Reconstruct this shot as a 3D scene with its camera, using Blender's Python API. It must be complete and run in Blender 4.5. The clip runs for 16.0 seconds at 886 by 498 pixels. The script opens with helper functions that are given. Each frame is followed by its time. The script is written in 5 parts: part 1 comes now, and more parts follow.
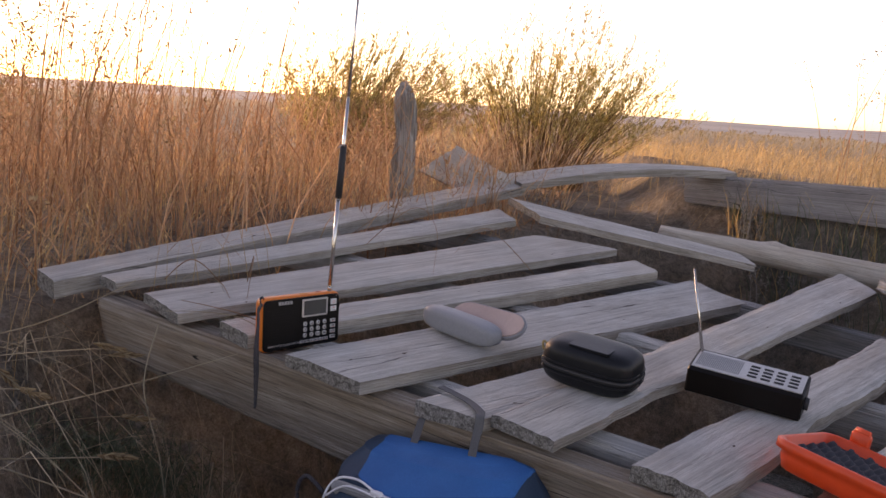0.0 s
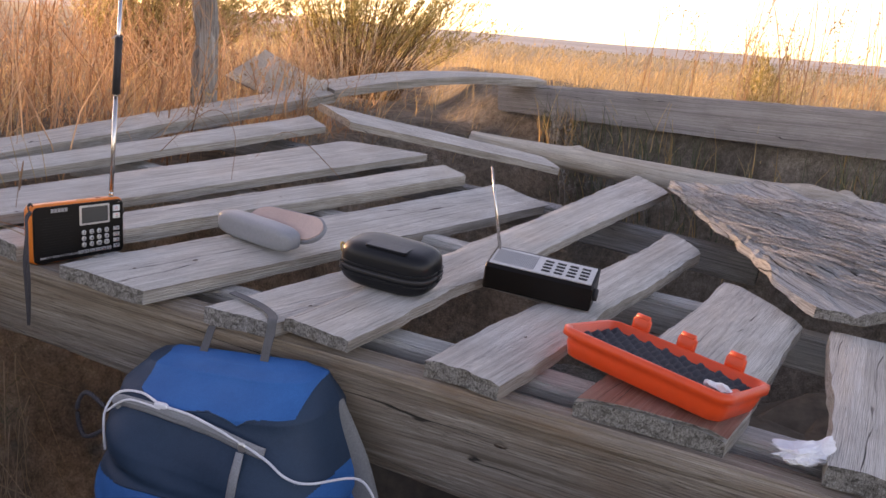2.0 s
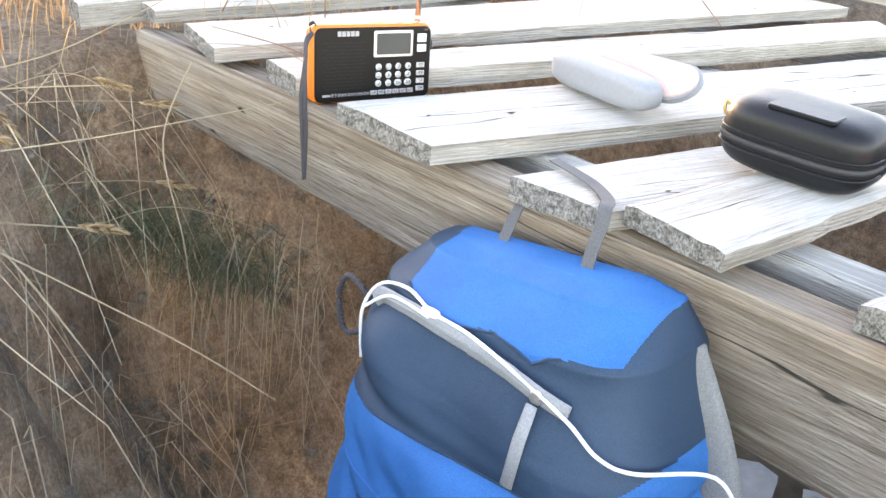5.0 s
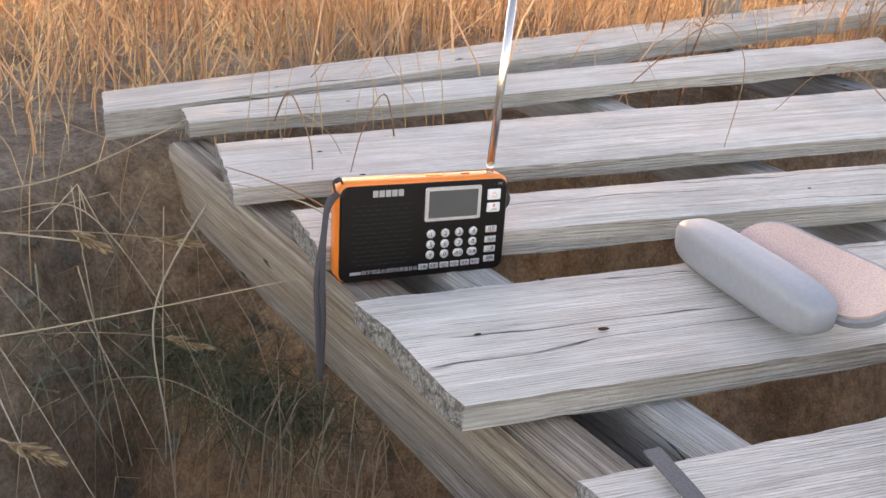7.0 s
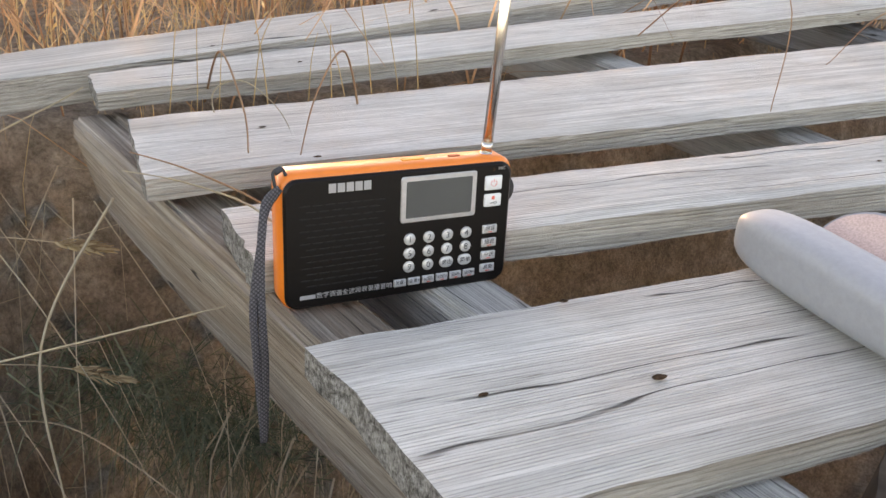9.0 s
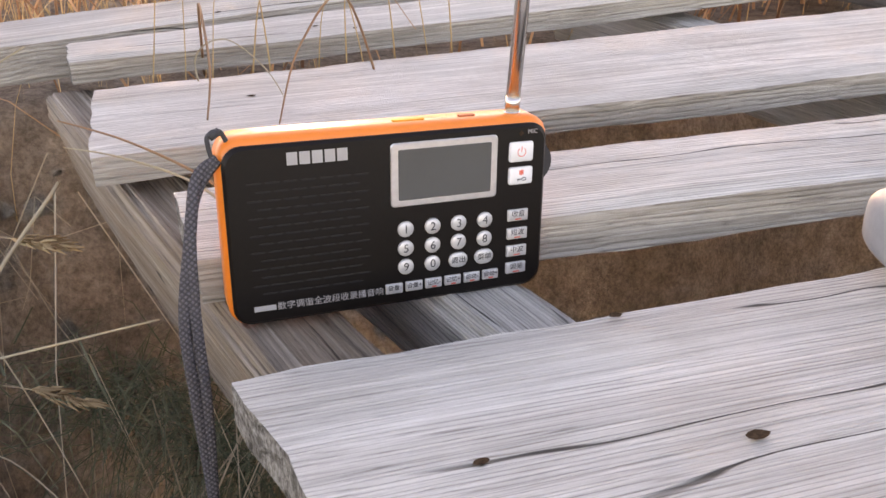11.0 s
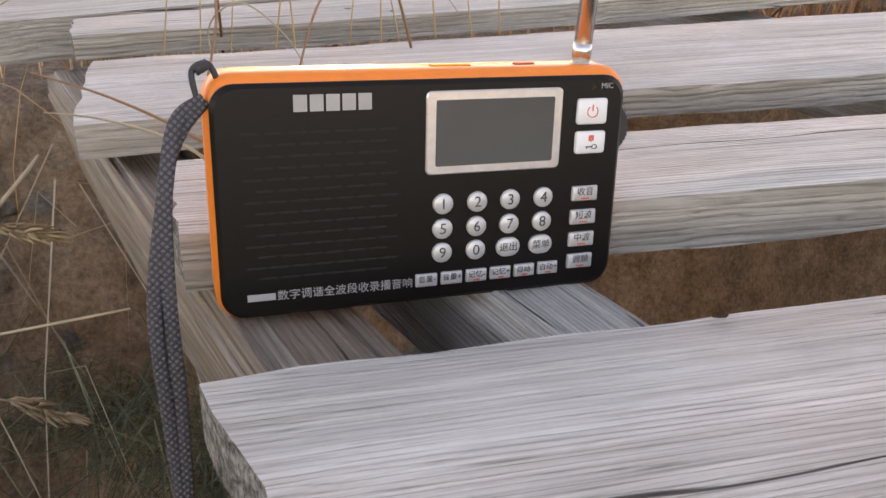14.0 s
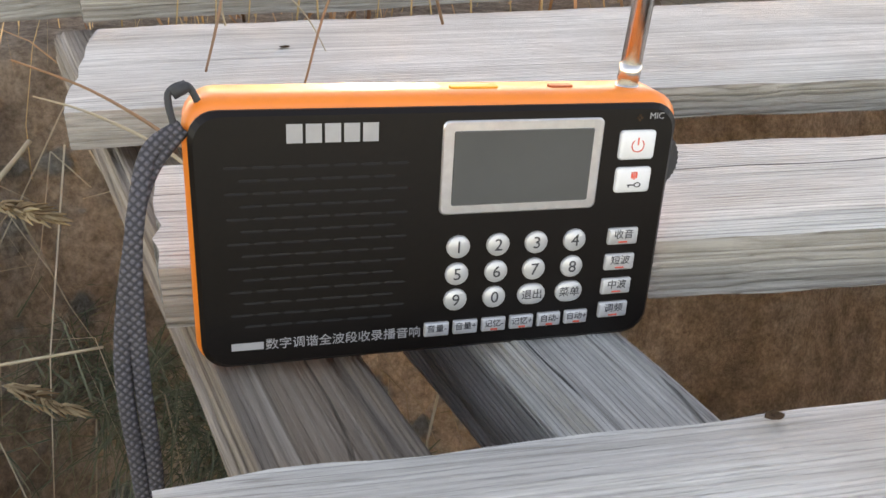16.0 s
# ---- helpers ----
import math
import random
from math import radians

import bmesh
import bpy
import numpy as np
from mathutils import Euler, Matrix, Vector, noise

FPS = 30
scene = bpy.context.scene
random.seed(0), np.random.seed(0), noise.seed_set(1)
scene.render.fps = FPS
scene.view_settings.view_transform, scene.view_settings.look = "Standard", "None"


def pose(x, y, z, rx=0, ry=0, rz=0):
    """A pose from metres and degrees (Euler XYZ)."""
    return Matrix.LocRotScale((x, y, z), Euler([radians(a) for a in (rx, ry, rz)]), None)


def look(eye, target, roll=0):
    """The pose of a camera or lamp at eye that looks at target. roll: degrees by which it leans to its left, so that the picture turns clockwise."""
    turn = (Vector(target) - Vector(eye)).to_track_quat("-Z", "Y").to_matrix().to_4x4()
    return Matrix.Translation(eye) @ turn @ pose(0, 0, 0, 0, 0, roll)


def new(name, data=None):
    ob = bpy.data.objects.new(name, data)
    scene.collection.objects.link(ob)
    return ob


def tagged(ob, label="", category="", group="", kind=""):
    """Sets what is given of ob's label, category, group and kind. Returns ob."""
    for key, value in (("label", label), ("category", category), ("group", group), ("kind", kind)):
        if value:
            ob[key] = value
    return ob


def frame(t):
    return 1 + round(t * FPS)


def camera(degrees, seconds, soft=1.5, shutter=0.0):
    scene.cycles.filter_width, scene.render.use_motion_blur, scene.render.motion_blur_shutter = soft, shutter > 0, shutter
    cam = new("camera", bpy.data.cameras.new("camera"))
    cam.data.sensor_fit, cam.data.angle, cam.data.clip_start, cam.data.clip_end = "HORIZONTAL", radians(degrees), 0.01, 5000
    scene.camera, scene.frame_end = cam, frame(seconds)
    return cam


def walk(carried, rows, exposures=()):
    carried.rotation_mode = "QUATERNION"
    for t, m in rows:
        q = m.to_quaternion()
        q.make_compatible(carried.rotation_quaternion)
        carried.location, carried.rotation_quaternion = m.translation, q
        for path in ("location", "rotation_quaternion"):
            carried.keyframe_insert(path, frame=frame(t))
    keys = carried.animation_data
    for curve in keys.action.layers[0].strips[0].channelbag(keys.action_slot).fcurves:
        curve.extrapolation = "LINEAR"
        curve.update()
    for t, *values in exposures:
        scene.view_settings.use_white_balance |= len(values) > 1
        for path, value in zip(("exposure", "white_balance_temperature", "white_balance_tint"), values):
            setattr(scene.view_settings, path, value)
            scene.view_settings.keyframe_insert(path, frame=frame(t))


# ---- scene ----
cam = camera(54.0, 16.0)
PATH = [
    (0, (0.233, 0.172, 0.445), (0.008, 2.132, 0.115), 3.7),
    (0.5, (0.259, 0.181, 0.436), (0.191, 2.146, 0.069), 4.2),
    (1, (0.261, 0.193, 0.436), (0.314, 2.149, 0.023), 4.3),
    (1.5, (0.271, 0.203, 0.43), (0.419, 2.149, -0.003), 4.6),
    (2, (0.28, 0.207, 0.418), (0.459, 2.138, -0.071), 4.9),
    (2.5, (0.283, 0.221, 0.379), (0.465, 2.108, -0.257), 5.8),
    (3, (0.272, 0.226, 0.316), (0.347, 2.075, -0.443), 5.1),
    (3.5, (0.253, 0.242, 0.267), (0.205, 2.062, -0.562), 4.5),
    (4, (0.194, 0.291, 0.253), (0.065, 2.106, -0.578), 5.4),
    (4.5, (0.214, 0.403, 0.28), (-0.116, 2.182, -0.573), 4.9),
    (5, (0.253, 0.57, 0.288), (-0.315, 2.32, -0.496), 3.6),
    (5.2, (0.27, 0.627, 0.293), (-0.387, 2.352, -0.478), 3.8),
    (7.3, (0.182, 0.919, 0.348), (-0.703, 2.548, -0.401), 3.3),
    (7.5, (0.168, 0.946, 0.339), (-0.69, 2.586, -0.417), 3.2),
    (8, (0.126, 0.987, 0.321), (-0.71, 2.623, -0.469), 2.0),
    (8.5, (0.108, 1.016, 0.308), (-0.692, 2.658, -0.507), 2.6),
    (8.7, (0.107, 1.023, 0.305), (-0.686, 2.667, -0.513), 2.9),
    (10.8, (0.092, 1.166, 0.254), (-0.901, 2.69, -0.577), 0.1),
    (11, (0.079, 1.168, 0.242), (-0.891, 2.712, -0.581), 0.2),
    (11.5, (0.067, 1.178, 0.232), (-0.944, 2.709, -0.565), 0.6),
    (12, (0.065, 1.185, 0.225), (-0.948, 2.732, -0.537), 0.1),
    (12.5, (0.064, 1.196, 0.213), (-0.969, 2.738, -0.532), -0.1),
    (13, (0.058, 1.201, 0.2), (-0.992, 2.737, -0.534), 0.9),
    (13.5, (0.048, 1.205, 0.19), (-1.022, 2.728, -0.543), 1.2),
    (14, (0.04, 1.223, 0.19), (-1.015, 2.75, -0.555), 0.9),
    (14.5, (0.034, 1.242, 0.198), (-1.028, 2.754, -0.568), 1.2),
    (15, (0.028, 1.251, 0.198), (-1.03, 2.729, -0.637), 1.0),
    (15.5, (0.022, 1.262, 0.207), (-1.045, 2.715, -0.66), 1.5),
    (16, (0.016, 1.267, 0.207), (-1.067, 2.7, -0.673), 2.5),
]
EXPOSURES = [(0, 1.1, 10000, 36), (0.5, 0.88, 10000, 39), (1, 1.05, 10000, 37), (1.5, 1.35, 10000, 35), (2, 1.65, 10200, 34), (2.5, 1.85, 10500, 31), (3, 2.45, 10800, 24), (3.5, 2.85, 10800, 22), (4, 3.2, 10800, 20), (4.5, 3.6, 10800, 18), (5, 3.65, 10800, 20), (7.3, 2.5, 11300, 26), (8, 2.4, 11500, 24), (8.5, 2.5, 11600, 22), (11, 2.75, 12000, 32), (12.5, 2.65, 12000, 36), (13.5, 2.45, 12000, 30), (14, 2.5, 12400, 30), (16, 2.75, 12200, 22)]
walk(cam, [(t, look(eye, target, roll)) for t, eye, target, roll in PATH], EXPOSURES)

# ---- light ----
world = bpy.data.worlds.new("world")
scene.world = world
world.use_nodes = True
wn = world.node_tree
wn.nodes.clear()
sky = wn.nodes.new("ShaderNodeTexSky")
sky.sky_type = "NISHITA"
sky.sun_disc = False
SUN_EL, SUN_AZ = 5.5, -42.0          # degrees above the horizon; degrees from +y towards +x
sky.sun_elevation, sky.sun_rotation = radians(SUN_EL + 11), radians(SUN_AZ)
sky.dust_density, sky.air_density, sky.ozone_density = 0.4, 0.7, 1.2
wbg = wn.nodes.new("ShaderNodeBackground")
wbg.inputs["Strength"].default_value = 0.15
wout = wn.nodes.new("ShaderNodeOutputWorld")
wn.links.new(sky.outputs[0], wbg.inputs["Color"])
wn.links.new(wbg.outputs[0], wout.inputs["Surface"])
sun_data = bpy.data.lights.new("sun", "SUN")
sun_data.energy, sun_data.angle, sun_data.color = 3.0, radians(2.0), (1.0, 0.76, 0.50)
sun = new("sun", sun_data)
_az, _el = radians(SUN_AZ), radians(SUN_EL)
_to_sun = Vector((math.sin(_az) * math.cos(_el), math.cos(_az) * math.cos(_el), math.sin(_el)))
sun.matrix_world = look(_to_sun * 30, (0, 0, 0))

# ---- materials ----


def mat(name):
    m = bpy.data.materials.new(name)
    m.use_nodes = True
    nt = m.node_tree
    b = nt.nodes["Principled BSDF"]
    return m, nt, b


def nd(nt, kind, **props):
    n = nt.nodes.new("ShaderNode" + kind)
    for k, v in props.items():
        n.inputs[k.replace("_", " ")].default_value = v
    return n


def mapped(nt, scale, rand=True, space="Object"):
    """Object coordinates, scaled, shifted by the object's own random number."""
    tc = nd(nt, "TexCoord")
    mp = nd(nt, "Mapping")
    mp.inputs["Scale"].default_value = scale
    nt.links.new(tc.outputs[space], mp.inputs["Vector"])
    if rand:
        oi = nd(nt, "ObjectInfo")
        ml = nd(nt, "Math")
        ml.operation = "MULTIPLY"
        ml.inputs[1].default_value = 37.0
        nt.links.new(oi.outputs["Random"], ml.inputs[0])
        nt.links.new(ml.outputs[0], mp.inputs["Location"])
    return mp.outputs[0]


def noise_tex(nt, vec, scale, detail=6, rough=0.6, distort=0.0):
    n = nd(nt, "TexNoise", Scale=scale, Detail=detail, Roughness=rough, Distortion=distort)
    nt.links.new(vec, n.inputs["Vector"])
    return n.outputs["Fac"]


def ramp(nt, fac, stops):
    r = nd(nt, "ValToRGB")
    e = r.color_ramp.elements
    while len(e) < len(stops):
        e.new(0.5)
    for el, (p, c) in zip(e, stops):
        el.position = p
        el.color = (*c, 1) if len(c) == 3 else c
    nt.links.new(fac, r.inputs["Fac"])
    return r.outputs["Color"]


def mix(nt, fac, a, b, mode="MIX"):
    m = nd(nt, "MixRGB")
    m.blend_type = mode
    for s, v in ((m.inputs["Fac"], fac), (m.inputs["Color1"], a), (m.inputs["Color2"], b)):
        if isinstance(v, (int, float)):
            s.default_value = v
        elif isinstance(v, tuple):
            s.default_value = (*v, 1)
        else:
            nt.links.new(v, s)
    return m.outputs["Color"]


def bump(nt, b, height, strength=0.4, dist=0.002, under=None):
    n = nd(nt, "Bump", Strength=strength, Distance=dist)
    nt.links.new(height, n.inputs["Height"])
    if under:
        nt.links.new(under, n.inputs["Normal"])
    nt.links.new(n.outputs[0], b.inputs["Normal"])
    return n.outputs[0]


def wood(name, dark, mid, light, warm=(0.30, 0.19, 0.10), warm_amt=0.15, grain=1.0, crack=0.56, streak=0.22):
    """Weathered wood, with the grain along the object's x: long wavering fibres, fine ridges, stains and open cracks."""
    m, nt, b = mat(name)

    def wavering(scale, wob, freq):
        """Coordinates stretched along the grain, shifted sideways by a slow waver."""
        base = mapped(nt, (1, 1, 1))
        wv = nd(nt, "TexNoise", Scale=freq, Detail=2.0)
        nt.links.new(base, wv.inputs["Vector"])
        sh = nd(nt, "VectorMath")
        sh.operation = "MULTIPLY_ADD"
        sh.inputs[1].default_value = (0, wob, wob)
        nt.links.new(wv.outputs["Color"], sh.inputs[0])
        nt.links.new(base, sh.inputs[2])
        mp = nd(nt, "Mapping")
        mp.inputs["Scale"].default_value = scale
        nt.links.new(sh.outputs[0], mp.inputs["Vector"])
        return mp.outputs[0]

    def mth(op, p, q):
        n = nd(nt, "Math")
        n.operation = op
        for k, v in enumerate((p, q)):
            if isinstance(v, (int, float)):
                n.inputs[k].default_value = v
            elif v is not None:
                nt.links.new(v, n.inputs[k])
        return n.outputs[0]

    def lines(pitch, waver_amt, waver_len, seed):
        """Lengthwise lines of uneven pitch: 1 between them, 0 on them."""
        base = mapped(nt, (1, 1, 1))
        dot = nd(nt, "VectorMath")
        dot.operation = "DOT_PRODUCT"
        dot.inputs[1].default_value = (0.02 * seed, 1.0, 0.85)
        nt.links.new(base, dot.inputs[0])
        slow = noise_tex(nt, mapped(nt, (waver_len, 5, 5)), 1.0, 2, 0.4)
        quick = noise_tex(nt, mapped(nt, (waver_len * 2, 0.5 / pitch, 0.5 / pitch)), 1.0, 3, 0.6)
        v = mth("ADD", dot.outputs["Value"], mth("MULTIPLY", slow, waver_amt))
        v = mth("ADD", v, mth("MULTIPLY", quick, pitch * 2.4))
        return mth("ABSOLUTE", mth("SINE", mth("MULTIPLY", v, math.pi / pitch), None), None)

    g = noise_tex(nt, wavering((1.6, 300 * grain, 300 * grain), 0.005, 2.5), 1.0, 9, 0.74)
    f = noise_tex(nt, wavering((6.0, 760 * grain, 760 * grain), 0.005, 2.5), 1.0, 6, 0.72)
    ridge = lines(0.0021 / grain, 0.012, 1.6, 1)
    crackline = lines(0.026 / grain, 0.030, 1.2, 2)
    big = noise_tex(nt, mapped(nt, (5, 22, 22)), 1.0, 4, 0.6, 0.4)
    band = noise_tex(nt, wavering((0.9, 55, 55), 0.01, 2.0), 1.0, 4, 0.6)
    where = noise_tex(nt, mapped(nt, (3.0, 26, 26)), 1.0, 3, 0.5)
    col = ramp(nt, g, [(0.30, dark), (0.50, mid), (0.70, light)])
    col = mix(nt, streak, col, ramp(nt, band, [(0.34, (0.42, 0.39, 0.36)), (0.47, (0.92, 0.90, 0.88)), (0.64, (1.22, 1.22, 1.22))]), "MULTIPLY")
    col = mix(nt, 0.6, col, ramp(nt, f, [(0.34, (0.54, 0.53, 0.52)), (0.45, (0.94, 0.94, 0.94)), (0.66, (1.18, 1.18, 1.18))]), "MULTIPLY")
    worn = ramp(nt, where, [(0.36, (0.12, 0.12, 0.12)), (0.62, (1.0, 1.0, 1.0))])
    col = mix(nt, worn, col, mix(nt, 1.0, col, ramp(nt, ridge, [(0.05, (0.60, 0.585, 0.57)), (0.36, (1.0, 1.0, 1.0)), (1.0, (1.12, 1.12, 1.12))]), "MULTIPLY"))
    wm = mth("MULTIPLY", ramp(nt, big, [(0.45, (0, 0, 0)), (0.72, (1, 1, 1))]), warm_amt)
    col = mix(nt, wm, col, warm)
    stain = noise_tex(nt, mapped(nt, (7, 17, 17)), 1.0, 6, 0.7)
    col = mix(nt, 0.6, col, ramp(nt, stain, [(0.32, (0.66, 0.64, 0.62)), (0.6, (1.08, 1.08, 1.08))]), "MULTIPLY")
    opened = ramp(nt, noise_tex(nt, mapped(nt, (1.1, 34, 34)), 1.0, 2, 0.5), [(crack, (0, 0, 0)), (crack + 0.05, (1, 1, 1))])
    crk = mth("MULTIPLY", ramp(nt, crackline, [(0.03, (1, 1, 1)), (0.09, (0, 0, 0))]), opened)
    col = mix(nt, mth("MULTIPLY", crk, 0.9), col, (0.030, 0.025, 0.021))
    nt.links.new(col, b.inputs["Base Color"])
    b.inputs["Roughness"].default_value = 0.85
    b.inputs["Specular IOR Level"].default_value = 0.25
    n1 = bump(nt, b, g, 0.8, 0.0030)
    n2 = bump(nt, b, ridge, 0.6, 0.0013, n1)
    n3 = bump(nt, b, f, 0.7, 0.0012, n2)
    bump(nt, b, mth("SUBTRACT", 1.0, crk), 0.8, 0.004, n3)
    return m


def plain(name, col, rough=0.5, metal=0.0, var=0.12, scale=60, bmp=0.0, spec=0.5):
    m, nt, b = mat(name)
    v = noise_tex(nt, mapped(nt, (scale, scale, scale)), 1.0, 5, 0.6)
    c = mix(nt, 1.0, col, ramp(nt, v, [(0.3, (1 - var,) * 3), (0.7, (1 + var,) * 3)]), "MULTIPLY")
    nt.links.new(c, b.inputs["Base Color"])
    b.inputs["Roughness"].default_value = rough
    b.inputs["Metallic"].default_value = metal
    b.inputs["Specular IOR Level"].default_value = spec
    if bmp:
        bump(nt, b, v, bmp, 0.001)
    return m


def cloth(name, col, thread=900, rough=0.75, sheen=0.04):
    m, nt, b = mat(name)
    v = noise_tex(nt, mapped(nt, (9, 9, 9)), 1.0, 5, 0.6)
    wv = noise_tex(nt, mapped(nt, (thread, thread, thread)), 1.0, 1, 0.4)
    c = mix(nt, 1.0, col, ramp(nt, v, [(0.3, (0.82, 0.82, 0.84)), (0.7, (1.12, 1.12, 1.1))]), "MULTIPLY")
    c = mix(nt, 0.5, c, ramp(nt, wv, [(0.3, (0.7, 0.7, 0.7)), (0.7, (1.2, 1.2, 1.2))]), "MULTIPLY")
    nt.links.new(c, b.inputs["Base Color"])
    b.inputs["Roughness"].default_value = rough
    b.inputs["Sheen Weight"].default_value = sheen
    b.inputs["Specular IOR Level"].default_value = 0.2
    n1 = bump(nt, b, noise_tex(nt, mapped(nt, (20, 20, 14)), 1.0, 3, 0.5, 0.8), 0.22, 0.006)
    bump(nt, b, wv, 0.3, 0.0006, n1)
    return m


def leafy(name, c1, c2, trans=0.35, rough=0.7):
    """Thin dry leaf or straw, lit from both sides."""
    m, nt, b = mat(name)
    g = nd(nt, "NewGeometry")
    col = ramp(nt, g.outputs["Random Per Island"], [(0.0, c1), (1.0, c2)])
    nt.links.new(col, b.inputs["Base Color"])
    b.inputs["Roughness"].default_value = rough
    b.inputs["Specular IOR Level"].default_value = 0.2
    tr = nd(nt, "BsdfTranslucent")
    nt.links.new(col, tr.inputs["Color"])
    mx = nd(nt, "MixShader")
    mx.inputs[0].default_value = trans
    nt.links.new(b.outputs[0], mx.inputs[1])
    nt.links.new(tr.outputs[0], mx.inputs[2])
    nt.links.new(mx.outputs[0], nt.nodes["Material Output"].inputs["Surface"])
    return m


def earth(name):
    m, nt, b = mat(name)
    v = mapped(nt, (1, 1, 1), False)
    a = noise_tex(nt, v, 3.0, 8, 0.65)
    c = noise_tex(nt, v, 40.0, 8, 0.7)
    big = noise_tex(nt, v, 0.02, 5, 0.6)
    soil = ramp(nt, a, [(0.3, (0.18, 0.155, 0.130)), (0.5, (0.37, 0.325, 0.275)), (0.7, (0.56, 0.50, 0.43))])
    soil = mix(nt, 0.75, soil, ramp(nt, c, [(0.32, (0.42, 0.40, 0.38)), (0.68, (1.3, 1.3, 1.3))]), "MULTIPLY")
    fine = noise_tex(nt, v, 190.0, 6, 0.75)
    soil = mix(nt, 0.7, soil, ramp(nt, fine, [(0.35, (0.45, 0.43, 0.42)), (0.65, (1.3, 1.3, 1.3))]), "MULTIPLY")
    # field tones are paled to stand in for haze
    field = ramp(nt, big, [(0.35, (0.36, 0.30, 0.21)), (0.5, (0.55, 0.46, 0.33)), (0.65, (0.44, 0.38, 0.30))])
    # far plain in stripes, its grey pale tones holding the haze as colour
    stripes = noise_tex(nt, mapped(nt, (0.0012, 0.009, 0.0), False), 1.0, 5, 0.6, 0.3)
    hazy_plain = ramp(nt, stripes, [(0.35, (0.36, 0.33, 0.30)), (0.5, (0.58, 0.54, 0.49)), (0.62, (0.44, 0.42, 0.39))])
    geo = nd(nt, "NewGeometry")
    ln = nd(nt, "VectorMath")
    ln.operation = "LENGTH"
    nt.links.new(geo.outputs["Position"], ln.inputs[0])
    mr = nd(nt, "MapRange")
    mr.inputs["From Min"].default_value, mr.inputs["From Max"].default_value = 6, 25
    nt.links.new(ln.outputs["Value"], mr.inputs["Value"])
    col = mix(nt, mr.outputs[0], soil, field)
    # the haze-paled plain takes over between 60 and 420 m
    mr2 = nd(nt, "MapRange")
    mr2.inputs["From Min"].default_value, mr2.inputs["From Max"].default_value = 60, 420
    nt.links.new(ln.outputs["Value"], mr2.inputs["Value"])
    col = mix(nt, mr2.outputs[0], col, hazy_plain)
    nt.links.new(col, b.inputs["Base Color"])
    b.inputs["Roughness"].default_value = 0.95
    b.inputs["Specular IOR Level"].default_value = 0.1
    n1 = bump(nt, b, noise_tex(nt, v, 18, 9, 0.75, 0.6), 1.0, 0.06)
    bump(nt, b, c, 0.9, 0.012, n1)
    return m


GREY = wood("grey_plank_wood", (0.43, 0.418, 0.385), (0.60, 0.586, 0.548), (0.74, 0.725, 0.68))
BEAMW = wood("brown_beam_wood", (0.20, 0.155, 0.12), (0.37, 0.305, 0.25), (0.56, 0.49, 0.42), (0.27, 0.165, 0.10), 0.6, 0.85, 0.52, 0.5)
# plank sides: browner and coarser-grained, with their shade also put into the colour
SHADED_SIDEW = wood("brown_shaded_side_wood", (0.28, 0.252, 0.218), (0.42, 0.392, 0.352), (0.55, 0.52, 0.475), grain=0.7, streak=0.5)
GREYDK = wood("dark_plank_wood", (0.24, 0.232, 0.228), (0.37, 0.358, 0.352), (0.49, 0.475, 0.465), warm_amt=0.05, crack=0.54)
OLDW = wood("dark_rail_wood", (0.14, 0.138, 0.135), (0.29, 0.285, 0.28), (0.45, 0.44, 0.43))
POSTW = wood("gnarled_post_wood", (0.12, 0.105, 0.09), (0.34, 0.31, 0.28), (0.56, 0.53, 0.49), grain=0.5, crack=0.46)
LOGW = wood("log_wood", (0.42, 0.375, 0.32), (0.60, 0.54, 0.465), (0.74, 0.68, 0.60), (0.42, 0.27, 0.16), 0.4, 0.6, 0.56)
BARKW = wood("rotten_slab_wood", (0.13, 0.127, 0.125), (0.42, 0.415, 0.40), (0.66, 0.655, 0.64), warm_amt=0.05, grain=0.6, crack=0.46)
REDW = wood("red_painted_wood", (0.24, 0.10, 0.075), (0.36, 0.16, 0.12), (0.46, 0.27, 0.22), (0.4, 0.3, 0.27), 0.4)


def end_grain(name):
    """Crumbling sawn ends: fine pits, fibre tips and a few dark checks."""
    m, nt, b = mat(name)
    fine = noise_tex(nt, mapped(nt, (520, 520, 300)), 1.0, 5, 0.8)
    mid = noise_tex(nt, mapped(nt, (90, 90, 150)), 1.0, 4, 0.7, 0.8)
    col = ramp(nt, fine, [(0.36, (0.10, 0.092, 0.082)), (0.50, (0.30, 0.285, 0.262)), (0.66, (0.50, 0.48, 0.45))])
    col = mix(nt, 0.8, col, ramp(nt, mid, [(0.36, (0.35, 0.33, 0.31)), (0.55, (1.1, 1.1, 1.1))]), "MULTIPLY")
    nt.links.new(col, b.inputs["Base Color"])
    b.inputs["Roughness"].default_value = 0.95
    b.inputs["Specular IOR Level"].default_value = 0.1
    n1 = bump(nt, b, mid, 1.0, 0.005)
    bump(nt, b, fine, 1.0, 0.002, n1)
    return m


ENDW = end_grain("end_grain_wood")
HOLE = plain("nail_hole", (0.060, 0.036, 0.022), 0.95, 0, 0.7, 500, 0.8, 0.05)
EARTH = earth("bare_earth")


# ---- building blocks ----

def part(name, bm, material, parent=None, label="", smooth=False):
    me = bpy.data.meshes.new(name)
    bm.to_mesh(me)
    bm.free()
    if smooth:
        for p in me.polygons:
            p.use_smooth = True
    for m in (material if isinstance(material, (list, tuple)) else [material]):
        me.materials.append(m)
    ob = new(name, me)
    if parent:
        ob.parent = parent
    if label:
        ob["label"] = label
    return ob


